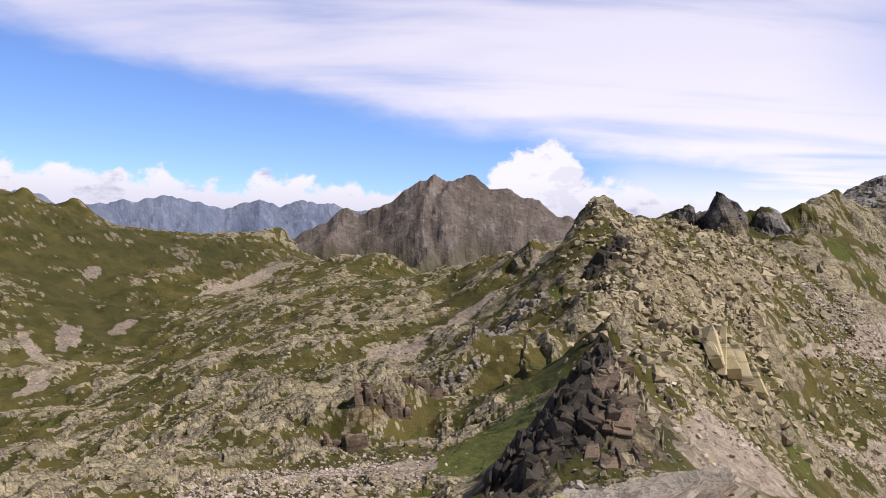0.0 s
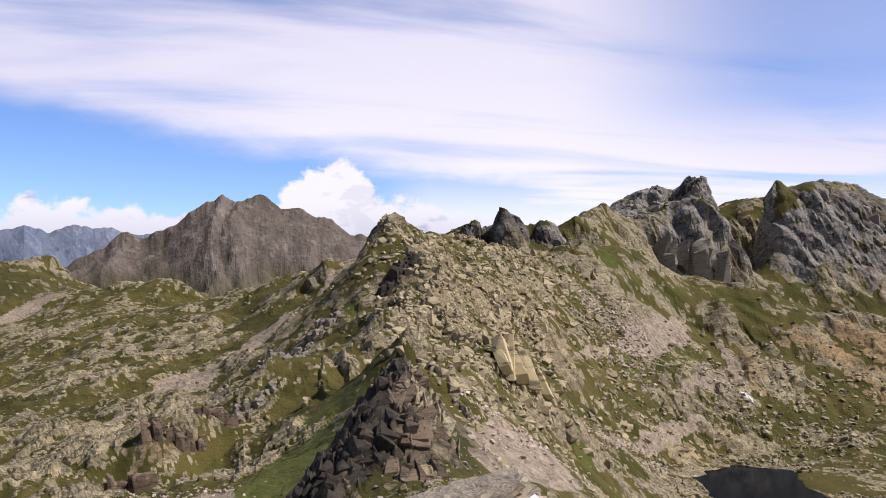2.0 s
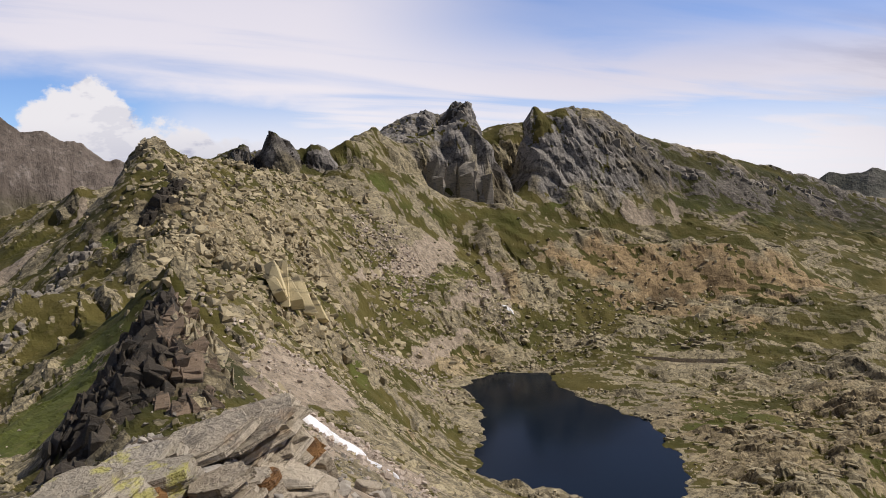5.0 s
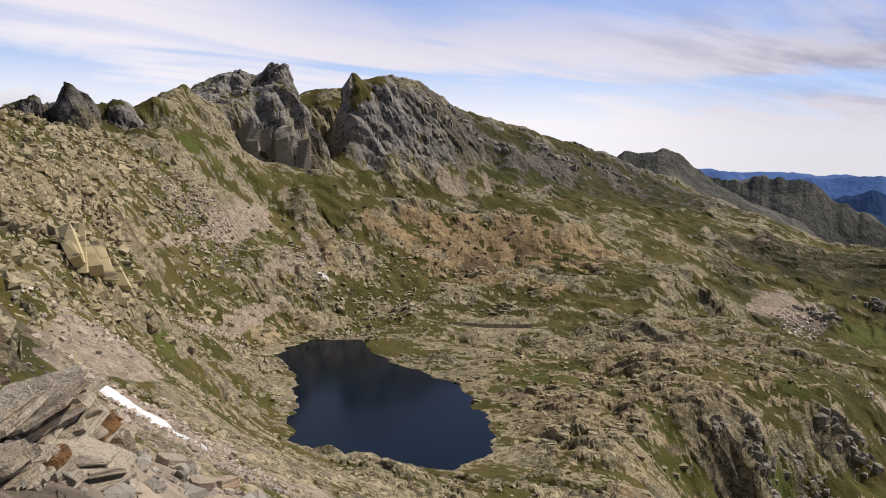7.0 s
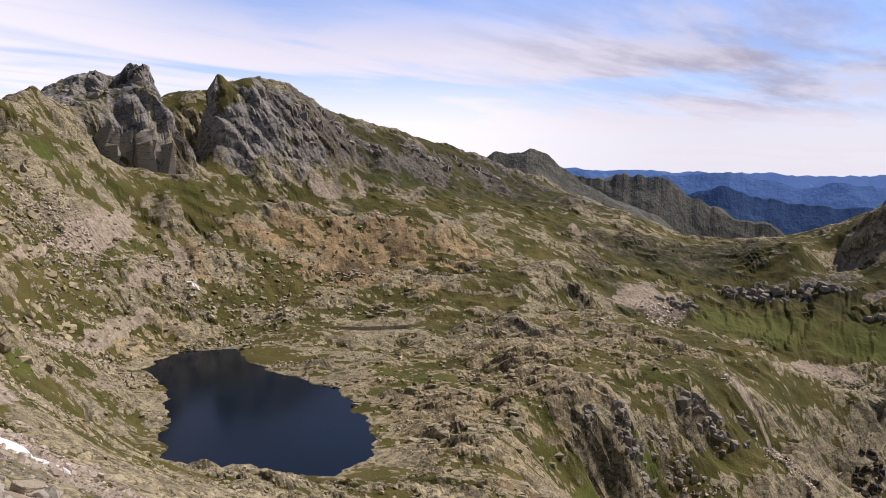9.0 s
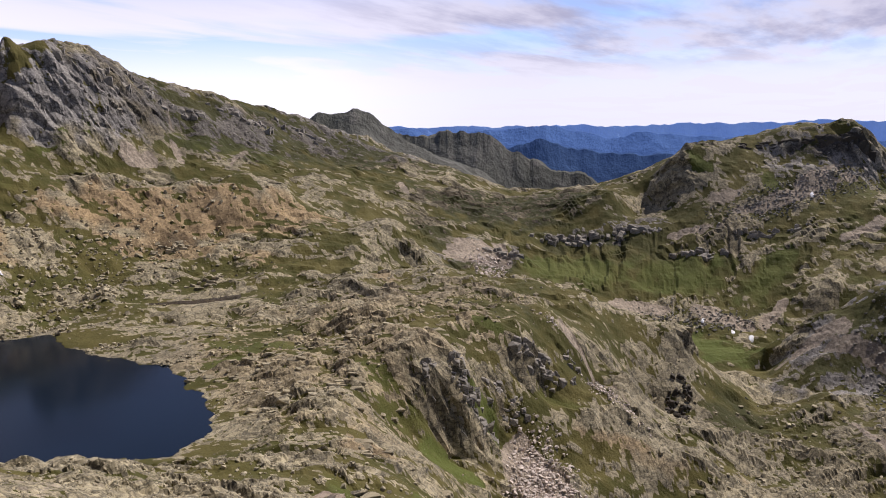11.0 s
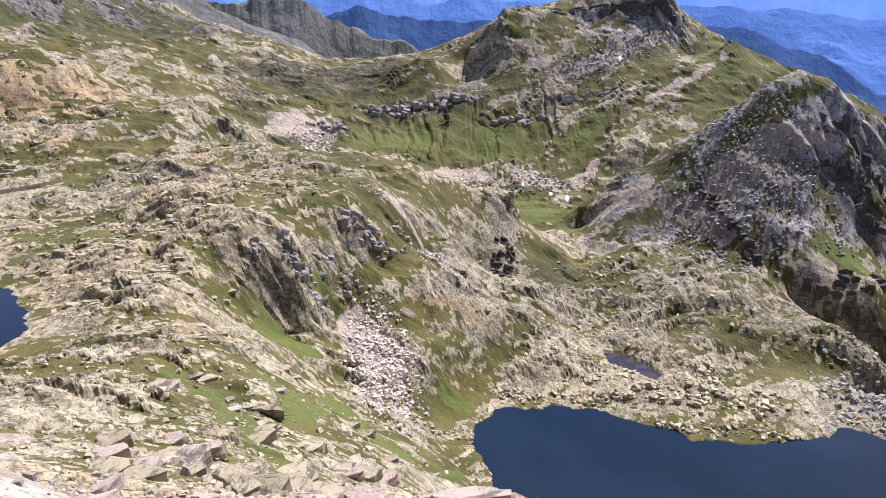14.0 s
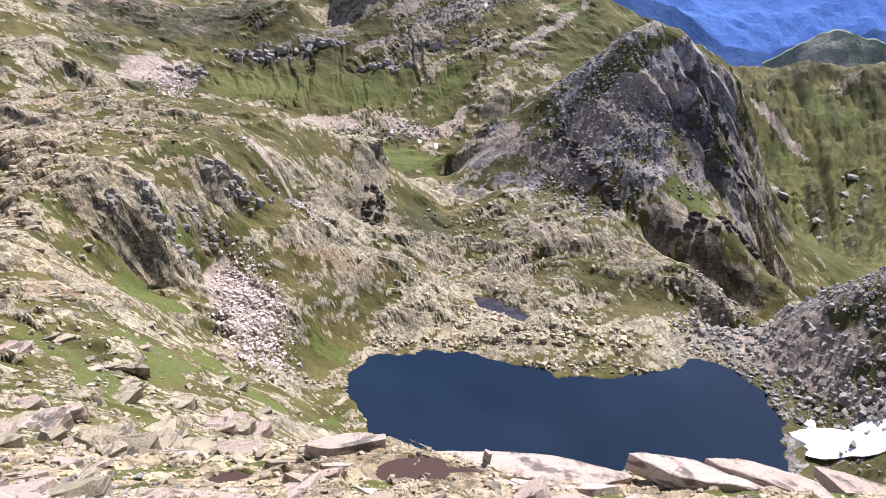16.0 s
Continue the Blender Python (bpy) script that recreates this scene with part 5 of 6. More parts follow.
SHAPES = [rock_shape(_stone_rng, n, fl) for n, fl in ((11, .6), (12, .7), (13, .8), (12, .5), (14, .65), (10, .75), (12, .45), (13, .9))]


def strew(name, rows, material, label, category, seed, lift=0.12, squat=1.0):
    """Many loose stones in one mesh. rows: bearing, metres, half length, half width, turn, number, smallest, largest."""
    rng = np.random.RandomState(seed)
    vs, fs, count = [], [], 0
    for b, d, long, wide, turn, n, s0, s1 in rows:
        cx, cy = on_plan(b, d)
        c, s = math.sin(radians(turn)), math.cos(radians(turn))
        r, th = np.sqrt(rng.uniform(0, 1, n)) * (1 + 0.25 * rng.normal(size=n)), rng.uniform(0, 2 * np.pi, n)
        px, py = r * np.cos(th) * long, r * np.sin(th) * wide
        x, y = cx + px * c - py * s, cy + px * s + py * c
        size = s0 * (s1 / s0) ** (rng.uniform(0, 1, n) ** 2.2)
        z = ground_at(x, y) + size * lift
        dry = np.ones(n, bool)
        for poly, level in LAKES:
            dry &= ~((shore_distance(poly, x, y) < 0.5) & (z < level + 3))
        for k in np.flatnonzero(dry):
            v, f = SHAPES[rng.randint(len(SHAPES))]
            a, e = rng.uniform(0, 6.28), rng.normal(0, 0.35)
            ca, sa, ce, se = math.cos(a), math.sin(a), math.cos(e), math.sin(e)
            m = np.array([[ca, -sa * ce, sa * se], [sa, ca * ce, -ca * se], [0, se, ce]])
            vs.append((v * size[k] * rng.uniform(0.75, 1.3, 3) * (1, 1, squat)) @ m.T + (x[k], y[k], z[k]))
            fs.append(f + count)
            count += len(v)
    v, f = np.concatenate(vs), np.concatenate(fs)
    me = bpy.data.meshes.new(name)
    me.vertices.add(len(v))
    me.vertices.foreach_set("co", v.astype(np.float32).ravel())
    me.loops.add(f.size)
    me.loops.foreach_set("vertex_index", f.astype(np.int32).ravel())
    me.polygons.add(len(f))
    me.polygons.foreach_set("loop_start", np.arange(0, f.size, 3, dtype=np.int32))
    me.update(calc_edges=True)
    me.polygons.foreach_set("use_smooth", np.zeros(len(f), bool))
    me.materials.append(material)
    return tagged(new(name, me), label, category, kind="stuff")


strew("talus", [(73.0, 222, 24, 10, 68, 2400, .4, 1.9), (76.5, 279, 21, 3, 24, 400, .4, 1.6), (69, 520, 24, 12, 60, 350, .8, 3)], PALE_RUBBLE, "pale pink block talus below the bench cliff", "talus", 31)
strew("scree", [(-9, 112, 32, 17, 0, 2600, .25, 1.0), (22, 165, 48, 11, 40, 900, .3, 1.4), (28.5, 290, 36, 13, 60, 700, .4, 1.8), (28, 390, 34, 20, 20, 900, .6, 2.6), (34.5, 390, 28, 8, 10, 350, .5, 2), (25, 86, 24, 11, 20, 900, .2, 1.1)],
      RUBBLE, "pinkish scree of small broken stones", "scree", 33)
strew("boulder_field", [(110, 262, 45, 18, 100, 1800, .5, 2.8), (121, 245, 60, 26, 110, 2800, .5, 3.0), (114, 222, 10, 26, 115, 500, .4, 2)], GREY_RUBBLE, "grey boulder field on the moraine beside the tarn", "boulders", 35)
strew("scree", [(98, 405, 60, 26, 100, 2600, .5, 2.4), (101, 428, 50, 20, 60, 1400, .5, 2.4), (90, 625, 62, 15, -30, 1300, .7, 2.4), (84, 500, 16, 36, 85, 500, .7, 2.6)], GREY_RUBBLE, "grey scree on the mountain flanks", "scree", 37)
strew("boulder_field", [(18, 255, 70, 30, 20, 1000, 1.2, 5), (20, 340, 80, 46, 20, 1200, 1.4, 6), (16, 185, 45, 14, 20, 350, .9, 3.6), (22, 410, 40, 36, 20, 400, 1.6, 6), (28, 345, 40, 24, 28, 300, 1.0, 3.6), (14, 300, 50, 14, 15, 250, 1.4, 5)], HILL_STONE, "pale yellow boulders packed in grass on the hillside", "boulders", 43, -0.10, 1.15)
strew("loose_stones", [(40, 150, 60, 18, 130, 600, .25, 1.3), (60, 150, 60, 70, 60, 700, .3, 1.6), (56, 290, 70, 50, 50, 600, .4, 2.2), (66, 330, 60, 40, 50, 300, .4, 2.2), (90, 290, 60, 50, 90, 600, .4, 2.4),
                       (20, 320, 110, 60, 20, 900, .7, 3.6), (36, 385, 60, 40, 30, 800, .6, 3.2), (42, 390, 50, 36, 42, 500, .6, 3), (48, 430, 80, 50, 48, 500, .7, 3), (-6, 480, 200, 130, 0, 500, .7, 2.6), (-15, 300, 90, 60, -10, 250, .5, 2)],
      BOULDER, "loose tan boulders strewn over grass and slabs", "boulders", 39)
strew("loose_stones", [(75, 48, 26, 12, 165, 700, .12, .9), (100, 46, 26, 9, 10, 500, .12, .8), (118, 56, 18, 10, 20, 260, .12, .8), (64, 90, 40, 30, 60, 900, .2, 1.5), (33, 75, 28, 14, 120, 900, .12, .8), (60, 36, 10, 5, 150, 420, .1, .55), (72, 37, 10, 4, 162, 420, .1, .55), (86, 38, 9, 4, 176, 350, .1, .5), (100, 41, 10, 4, 10, 350, .1, .5), (66, 58, 16, 9, 156, 700, .15, 1.0)], BOULDER,
      "small loose stones on the near slope", "stones", 41)

strew("summit_rubble", [(22, 13, 4, 3, 110, 260, .1, .45), (28, 20, 9, 5, 118, 520, .1, .55), (34, 32, 13, 7, 122, 700, .12, .7), (40, 48, 18, 9, 126, 800, .15, .9), (48, 40, 12, 9, 130, 400, .15, .8), (28, 62, 20, 8, 118, 700, .12, .6)], GREY_STONE, "grey broken rubble on the slope below the summit", "rubble", 47)
strew("shore_stones", [(97, 220, 14, 3, 5, 160, .5, 2.6), (90, 230, 14, 3, 0, 140, .5, 2.4), (103.5, 223, 12, 4, 20, 130, .5, 2.6), (84, 229, 9, 3, 0, 80, .5, 2), (108.5, 242, 8, 4, 20, 80, .5, 2), (79.6, 206, 3, 12, 80, 90, .4, 1.8),
                       (98, 236, 26, 8, 5, 170, .8, 3.4), (36.5, 338, 20, 4, 126, 120, .5, 2.4), (41.5, 300, 4, 22, 40, 130, .5, 2.2), (46, 272, 4, 18, 40, 110, .5, 2.2), (48.9, 225, 4, 16, 45, 110, .4, 1.8), (33.2, 250, 4, 40, 33, 200, .4, 2), (40, 199, 26, 3, 130, 200, .4, 1.8)],
      BOULDER, "tan stones and boulders along the lake shores", "stones", 45)


def snow_patch(b, d, long, wide, turn, seed, label):
    """Old snow lying on the ground, thin at its ragged rim."""
    cx, cy = on_plan(b, d)
    n, rings = 56, 9
    th = np.arange(n) * 2 * np.pi / n
    rim = 1 + 0.45 * fbm(np.cos(th) * 1.7 + seed, np.sin(th) * 1.7, 3, 3)
    c, s = math.sin(radians(turn)), math.cos(radians(turn))
    vs, fs = [], []
    for k in range(rings + 1):
        q = k / rings
        px, py = np.cos(th) * long * rim * q, np.sin(th) * wide * rim * q
        x, y = cx + px * c - py * s, cy + px * s + py * c
        z = ground_at(x, y)
        z = z * 0.1 + 0.9 * np.convolve(np.r_[z[-5:], z, z[:5]], np.ones(11) / 11, "valid") + min(0.8, 0.35 + wide * 0.1) * (1 - q ** 4) - 0.12 * (k == rings) + 0.1
        vs += list(zip(x, y, z))
    for k in range(rings):
        for i in range(n):
            j = (i + 1) % n
            fs.append((k * n + i, (k + 1) * n + i, (k + 1) * n + j, k * n + j))
    me = bpy.data.meshes.new("snow_patch")
    me.from_pydata(vs, [], fs)
    me.polygons.foreach_set("use_smooth", np.ones(len(fs), bool))
    me.materials.append(SNOW)
    return tagged(new("snow_patch", me), label, "snow patch", "old snow patches")


for b, d, long, wide, turn, label in (
        (22.8, 82, 4.2, 2.2, 118, "dirty white snow patch on scree below the crag"), (25.6, 80, 2.2, .45, 110, "thin strip of old snow on scree"),
        (27.2, 77, 1.2, .35, 110, "thin strip of old snow on scree"), (36.1, 385, 3.2, 1.8, 150, "small white snow patch under the rocks"),
        (121, 203, 20, 9.5, 26, "large snow bank at the tarn's shore"), (116.6, 212, 4.4, 1.6, 110, "narrow snow strip between boulders"),
        (84.0, 500, 2.6, 1.2, 90, "small snow patch at the foot of scree"), (86, 486, 2.4, 1.2, 90, "small snow patch at the foot of scree"), (87.2, 478, 3.4, 1.4, 90, "small snow patch at the foot of scree"),
        (88.9, 445, 2, 1.2, 90, "small snow patch beside the meadow"), (90.5, 620, 3.4, 1.3, 90, "small snow patch on the scree")):
    snow_patch(b, d, long, wide, turn, b, label)


# ---------------------------------------------------------------- outcrops of blocks, slabs and boulders
def chisel_material(name, dull, pale, stain, lichen=None, layers=2.2, joints=0.0, fleck=0.35):
    m, g = new_material(name)
    at = g.add("ShaderNodeNewGeometry").outputs["Position"]
    one = g.add("ShaderNodeObjectInfo").outputs["Random"]
    n, f = g.noise(at, 0.55, 5, 0.65), g.noise(at, 3.2, 6, 0.7)
    beds = g.stretch(g.add("ShaderNodeTexCoord").outputs["Object"], 0.7, 0.7, 9.0) if layers > 5 else foliation(g, at)
    bands = g.noise(beds, 1.6 if layers > 5 else layers, 4, 0.6)
    c = g.mix(g.math("ADD", g.math("MULTIPLY", one, 0.6), g.math("MULTIPLY", n, 0.5)), dull, pale)
    c = g.mix(g.math("MULTIPLY", g.step(bands, 0.52, 0.64), 0.75 if layers < 5 else 0.5), c, (0.05, 0.047, 0.04))
    c = g.mix(g.math("MULTIPLY", g.step(n, 0.55, 0.7), 0.5), c, stain)
    c = g.mix(g.math("MULTIPLY", g.step(f, 0.42, 0.32), (0.1 if layers < 5 else 0.0) + fleck), c, (0.06, 0.054, 0.044))
    c = g.mix(g.math("MULTIPLY", g.step(f, 0.56, 0.72), fleck), c, (0.55, 0.51, 0.44))
    if joints:
        gap = g.step(g.cells(g.stretch(at, 1, 1.6, 1, 20), joints, "DISTANCE_TO_EDGE", "Distance"), 0.0, 0.016)
        c = g.mix(g.math("MULTIPLY", g.math("SUBTRACT", 1.0, gap), 0.4), c, (0.05, 0.04, 0.03))
    if lichen:
        c = g.mix(g.math("MULTIPLY", g.step(g.noise(at, 1.4, 5, 0.7), 0.52, 0.62), 0.75), c, lichen)
    h = g.math("ADD", g.math("MULTIPLY", bands, 0.8), f)
    bsdf(g, c, 0.9, bump(g, h, 0.9, 0.22), 0.2)
    return m


# near-black tone puts the shade of crag and cliffs into the rock colour
DARK_BLOCK = chisel_material("dark_rock_and_shade", (0.026, 0.023, 0.019), (0.10, 0.084, 0.066), (0.16, 0.125, 0.085), None, 2.2, 0.0, 0.12)
GREY_BLOCK = chisel_material("grey_cliff_rock", (0.19, 0.172, 0.145), (0.38, 0.345, 0.29), (0.10, 0.09, 0.08))
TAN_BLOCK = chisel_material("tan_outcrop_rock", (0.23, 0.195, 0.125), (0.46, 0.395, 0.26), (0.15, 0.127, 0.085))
YELLOW_BLOCK = chisel_material("yellow_slab_rock", (0.50, 0.42, 0.24), (0.68, 0.58, 0.36), (0.36, 0.29, 0.17), None, 0.4, 0.0, 0.12)
RUST_BLOCK = chisel_material("rusty_pillar_rock", (0.13, 0.10, 0.075), (0.29, 0.215, 0.15), (0.09, 0.08, 0.07), None, 2.2, 0.0, 0.2)
PINK_SLAB = chisel_material("pink_slab_rock", (0.34, 0.26, 0.19), (0.51, 0.42, 0.335), (0.35, 0.21, 0.12), None, 1.4, 0.32)
LICHEN_SLAB = chisel_material("lichen_slab_rock", (0.36, 0.315, 0.24), (0.58, 0.52, 0.42), (0.42, 0.27, 0.13), (0.55, 0.52, 0.13), 9.0, 0.0, 0.06)
SCHIST_SLAB = chisel_material("schist_slab_rock", (0.36, 0.30, 0.22), (0.60, 0.525, 0.41), (0.46, 0.24, 0.085), None, 9.0, 0.0, 0.06)
RUST_BED = chisel_material("rusty_bed_rock", (0.20, 0.10, 0.04), (0.40, 0.22, 0.09), (0.12, 0.08, 0.05), None, 9.0)
BLOCK_RNG = np.random.RandomState(77)


def block_mesh(rng, jitter=0.15, bevel=0.014, taper=(0.0, 0.4)):
    """A jointed block about 1 m in each direction, its corners broken off."""
    bm = bmesh.new()
    for sx in (-.5, .5):
        for sy in (-.5, .5):
            for sz in (-.5, .5):
                q = rng.uniform(-jitter, jitter, 3)
                if sz > 0:
                    q[:2] -= np.array((sx, sy)) * rng.uniform(*taper)
                    q[2] -= rng.uniform(0, 0.35)
                bm.verts.new((sx + q[0], sy + q[1], sz + q[2]))
    for _ in range(6):
        v = rng.uniform(-.5, .5, 3)
        v[rng.randint(3)] = rng.choice((-.52, .52))
        bm.verts.new(v)
    hull = bmesh.ops.convex_hull(bm, input=bm.verts)
    bmesh.ops.delete(bm, geom=[q for q in hull["geom_interior"] if isinstance(q, bmesh.types.BMVert)], context="VERTS")
    bmesh.ops.bevel(bm, geom=list(bm.edges), offset=bevel, segments=1, affect="EDGES", profile=0.5)
    me = bpy.data.meshes.new("block")
    bm.to_mesh(me)
    bm.free()
    return me


BLOCKS = {}


TAPERS = {"spire": (0.55, 0.95), "tower": (0.15, 0.4), "crag": (0.0, 0.3), "crag_brown": (0.0, 0.4), "crag_tan": (0.3, 0.9)}


def blocks_of(material, tag, n=11):
    if tag not in BLOCKS:
        BLOCKS[tag] = []
        for _ in range(n):
            me = block_mesh(BLOCK_RNG, 0.27 if tag in TAPERS else 0.17, taper=TAPERS.get(tag, (0.0, 0.4)))
            me.materials.append(material)
            BLOCKS[tag].append(me)
    return BLOCKS[tag]


def outcrop(name, base, spots, material, tag, label, category, dip, lean, group="", sunk=0.12, even=0.0):
    """Jointed blocks standing out of the ground. base: a thing to add them to, or none for a new one.
    spots: bearing, metres, spread along, spread across, turn, number, width, depth, height."""
    rng = np.random.RandomState(int(spots[0][0] * 10 + spots[0][1]) % 9999)
    meshes = blocks_of(material, tag)
    if base is None:
        base = new(name)
        x, y = on_plan(spots[0][0], spots[0][1])
        base.location = (x, y, float(ground_at(np.array([x]), np.array([y]))[0]))
        tagged(base, label, category, group)
    away = base.location.copy()
    for b, d, long, wide, turn, n, w, dp, h in spots:
        cx, cy = on_plan(b, d)
        c, s = math.sin(radians(turn)), math.cos(radians(turn))
        for k in range(n):
            r, th = math.sqrt(rng.uniform()), rng.uniform(0, 6.283)
            px, py = r * math.cos(th) * long, r * math.sin(th) * wide
            x, y = cx + px * c - py * s, cy + px * s + py * c
            z = float(ground_at(np.array([x]), np.array([y]))[0])
            q = rng.uniform(0.55 + 0.4 * even, 1.25 - 0.2 * even)
            tall = h * q * rng.uniform(0.6 + 0.35 * even, 1.25 - 0.2 * even)
            ob = new("rock_block", meshes[rng.randint(len(meshes))])
            ob.parent = base
            ob.location = Vector((x, y, z - tall * sunk)) - away
            ob.scale = (w * q * rng.uniform(.7, 1.3), dp * q * rng.uniform(.7, 1.3), tall)
            ob.rotation_euler = (radians(dip + rng.normal(0, 6)), radians(lean + rng.normal(0, 6)), radians(-turn + 90 + rng.normal(0, 9)))
    return base


def thing_near(name, bearing, metres):
    x, y = on_plan(bearing, metres)
    best = [o for o in scene.objects if o.name.split(".")[0] == name and o.type == "MESH"]
    if len(best) == 1:
        return best[0]
    return min(best, key=lambda o: (np.mean([v[:2] for v in o.bound_box], 0) - np.array((x, y))).dot(np.mean([v[:2] for v in o.bound_box], 0) - np.array((x, y))))


CRAG_THING = thing_near("rock_crag", 11.5, 82)
# dark blocks hold the crag's shaded side, tan ones its lit flank
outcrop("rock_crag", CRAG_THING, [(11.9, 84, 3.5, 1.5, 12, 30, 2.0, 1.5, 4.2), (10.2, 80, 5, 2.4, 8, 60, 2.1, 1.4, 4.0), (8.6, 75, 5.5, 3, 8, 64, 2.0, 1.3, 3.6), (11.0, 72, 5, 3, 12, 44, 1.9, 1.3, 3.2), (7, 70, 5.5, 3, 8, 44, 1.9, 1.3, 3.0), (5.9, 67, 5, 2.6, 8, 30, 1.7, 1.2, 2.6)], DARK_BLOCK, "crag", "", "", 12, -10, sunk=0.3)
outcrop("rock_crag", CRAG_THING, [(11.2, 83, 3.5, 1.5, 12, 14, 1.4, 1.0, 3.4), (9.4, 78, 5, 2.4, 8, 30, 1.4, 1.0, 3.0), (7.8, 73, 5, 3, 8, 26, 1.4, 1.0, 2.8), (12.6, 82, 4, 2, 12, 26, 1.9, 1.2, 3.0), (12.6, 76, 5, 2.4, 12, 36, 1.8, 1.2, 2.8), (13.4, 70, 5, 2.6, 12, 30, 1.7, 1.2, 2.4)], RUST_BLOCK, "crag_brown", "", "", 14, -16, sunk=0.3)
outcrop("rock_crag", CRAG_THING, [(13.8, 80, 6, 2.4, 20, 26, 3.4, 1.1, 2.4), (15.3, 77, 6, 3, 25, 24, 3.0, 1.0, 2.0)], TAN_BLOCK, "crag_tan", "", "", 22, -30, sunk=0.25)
# shade of this west-facing cliff is put into its dark blocks
outcrop("rock_outcrop", None, [(12.9, 302, 5, 2.5, 60, 26, 3.6, 3, 6), (12.0, 298, 5, 2.5, 60, 22, 3.4, 2.6, 5), (13.5, 306, 4, 2, 60, 14, 3.4, 2.6, 4.5)], DARK_BLOCK, "dark", "cliff below the rocky peak with its shade in dark colour", "outcrop", 6, -8)
outcrop("rock_outcrop", None, [(-5.9, 190, 7, 1.6, 78, 26, 1.8, 1.4, 5), (-2.8, 201, 7, 1.8, 72, 26, 1.8, 1.4, 5), (0.2, 213, 7, 2, 66, 22, 2, 1.5, 4.6)], RUST_BLOCK, "rust", "rusty dark rock pillars above the pink scree", "outcrop", 5, -6, sunk=0.0)
outcrop("rock_outcrop", None, [(4.2, 252, 10, 4, 60, 34, 2.6, 2, 3.6), (6.8, 285, 10, 4, 50, 30, 2.8, 2, 3.6), (2.4, 230, 8, 3, 60, 20, 2.2, 1.7, 3.4)], GREY_BLOCK, "grey", "grey jagged rib of rock on the slope", "outcrop", 8, -10)
outcrop("rock_outcrop", None, [(19.6, 239, .8, .4, 108, 2, 3.4, 2.6, 13), (20.5, 241, .8, .4, 108, 2, 3.8, 2.6, 14), (21.5, 244, .8, .4, 108, 2, 3.8, 2.6, 14), (22.4, 247, .8, .4, 108, 1, 3.4, 2.4, 11)], YELLOW_BLOCK, "yellow", "smooth yellowish rock slabs leaning on the hillside", "outcrop", -38, -24, sunk=-0.22, even=0.7)
outcrop("rock_outcrop", None, [(18, 250, 26, 14, 20, 50, 3, 1.5, 2.8), (14, 290, 26, 12, 20, 50, 3.4, 1.7, 3), (22, 320, 30, 16, 25, 50, 3.6, 1.8, 3), (19, 380, 34, 18, 20, 50, 4, 2, 3)], TAN_BLOCK, "tan", "tan broken slabs standing out of grass", "outcrop", 30, -16, sunk=0.2)
outcrop("rock_outcrop", None, [(26, 330, 26, 14, 25, 40, 3, 1.6, 2.6), (30, 300, 20, 10, 30, 30, 2.6, 1.5, 2.4), (32.5, 290, 10, 6, 30, 16, 3, 1.8, 3.4)], TAN_BLOCK, "tan", "tan rock slabs above the lake", "outcrop", 24, -16, sunk=0.2)
outcrop("rock_outcrop", None, [(65.6, 231, 7, 4, 155, 50, 2.6, 1.9, 4.6), (67.5, 236, 8, 4, 155, 44, 2.6, 1.9, 4.4), (70, 250, 9, 4, 150, 40, 2.6, 1.9, 4), (73, 268, 12, 4, 150, 40, 2.6, 1.9, 3.6), (76, 283, 10, 4, 150, 26, 2.6, 1.9, 3.4)], GREY_BLOCK, "grey", "grey shattered cliff at the edge of the bench", "outcrop", 8, 10, sunk=0.25)
# the knoll's shade is in the colour of its blocks
outcrop("rock_outcrop", None, [(82.5, 318, 12, 5, 85, 44, 2.4, 1.8, 2.6)], DARK_BLOCK, "dark", "knoll of broken rock with its shade in dark colour", "outcrop", 6, 8)
outcrop("rock_outcrop", None, [(46.8, 417, 9, 4, 135, 26, 3.2, 2.2, 3.4), (49, 372, 10, 4, 135, 20, 3, 2, 2.6)], TAN_BLOCK, "tan", "warm brown outcrop on the orange hill", "outcrop", 6, 8)
outcrop("rock_outcrop", None, [(98, 247, 9, 4, 100, 26, 3.2, 1.8, 1.6), (102, 243, 8, 3, 100, 22, 3.2, 1.8, 1.7), (92, 246, 6, 4, 95, 18, 2.8, 1.7, 1.6), (89.5, 242, 5, 3, 90, 14, 2.6, 1.7, 1.8)], TAN_BLOCK, "tan", "rounded tan rock humps on the tarn's shore", "outcrop", 8, 6, sunk=0.15)
outcrop("rock_outcrop", None, [(57, 215, 22, 10, 145, 36, 3.6, 1.5, 1.0), (53, 250, 26, 10, 145, 36, 4, 1.6, 1.0), (60, 180, 20, 10, 145, 30, 3.2, 1.5, 1.1), (62, 260, 24, 10, 145, 30, 4, 1.6, 1.1)], TAN_BLOCK, "tan", "low pale slabs on the rocky bench", "outcrop", 10, 6, sunk=0.2)
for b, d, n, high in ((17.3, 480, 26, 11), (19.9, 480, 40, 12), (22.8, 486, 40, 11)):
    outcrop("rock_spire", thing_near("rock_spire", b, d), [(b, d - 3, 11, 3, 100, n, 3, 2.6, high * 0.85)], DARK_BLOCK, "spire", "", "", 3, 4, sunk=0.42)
outcrop("mountain_peak", thing_near("mountain_peak", 30, 610), [(30.5, 600, 30, 7, 118, 40, 6, 5, 10), (32.4, 612, 9, 6, 110, 20, 6, 5, 10), (28, 575, 22, 7, 118, 24, 6, 5, 9)], GREY_BLOCK, "grey", "", "", 3, 4, sunk=0.46)
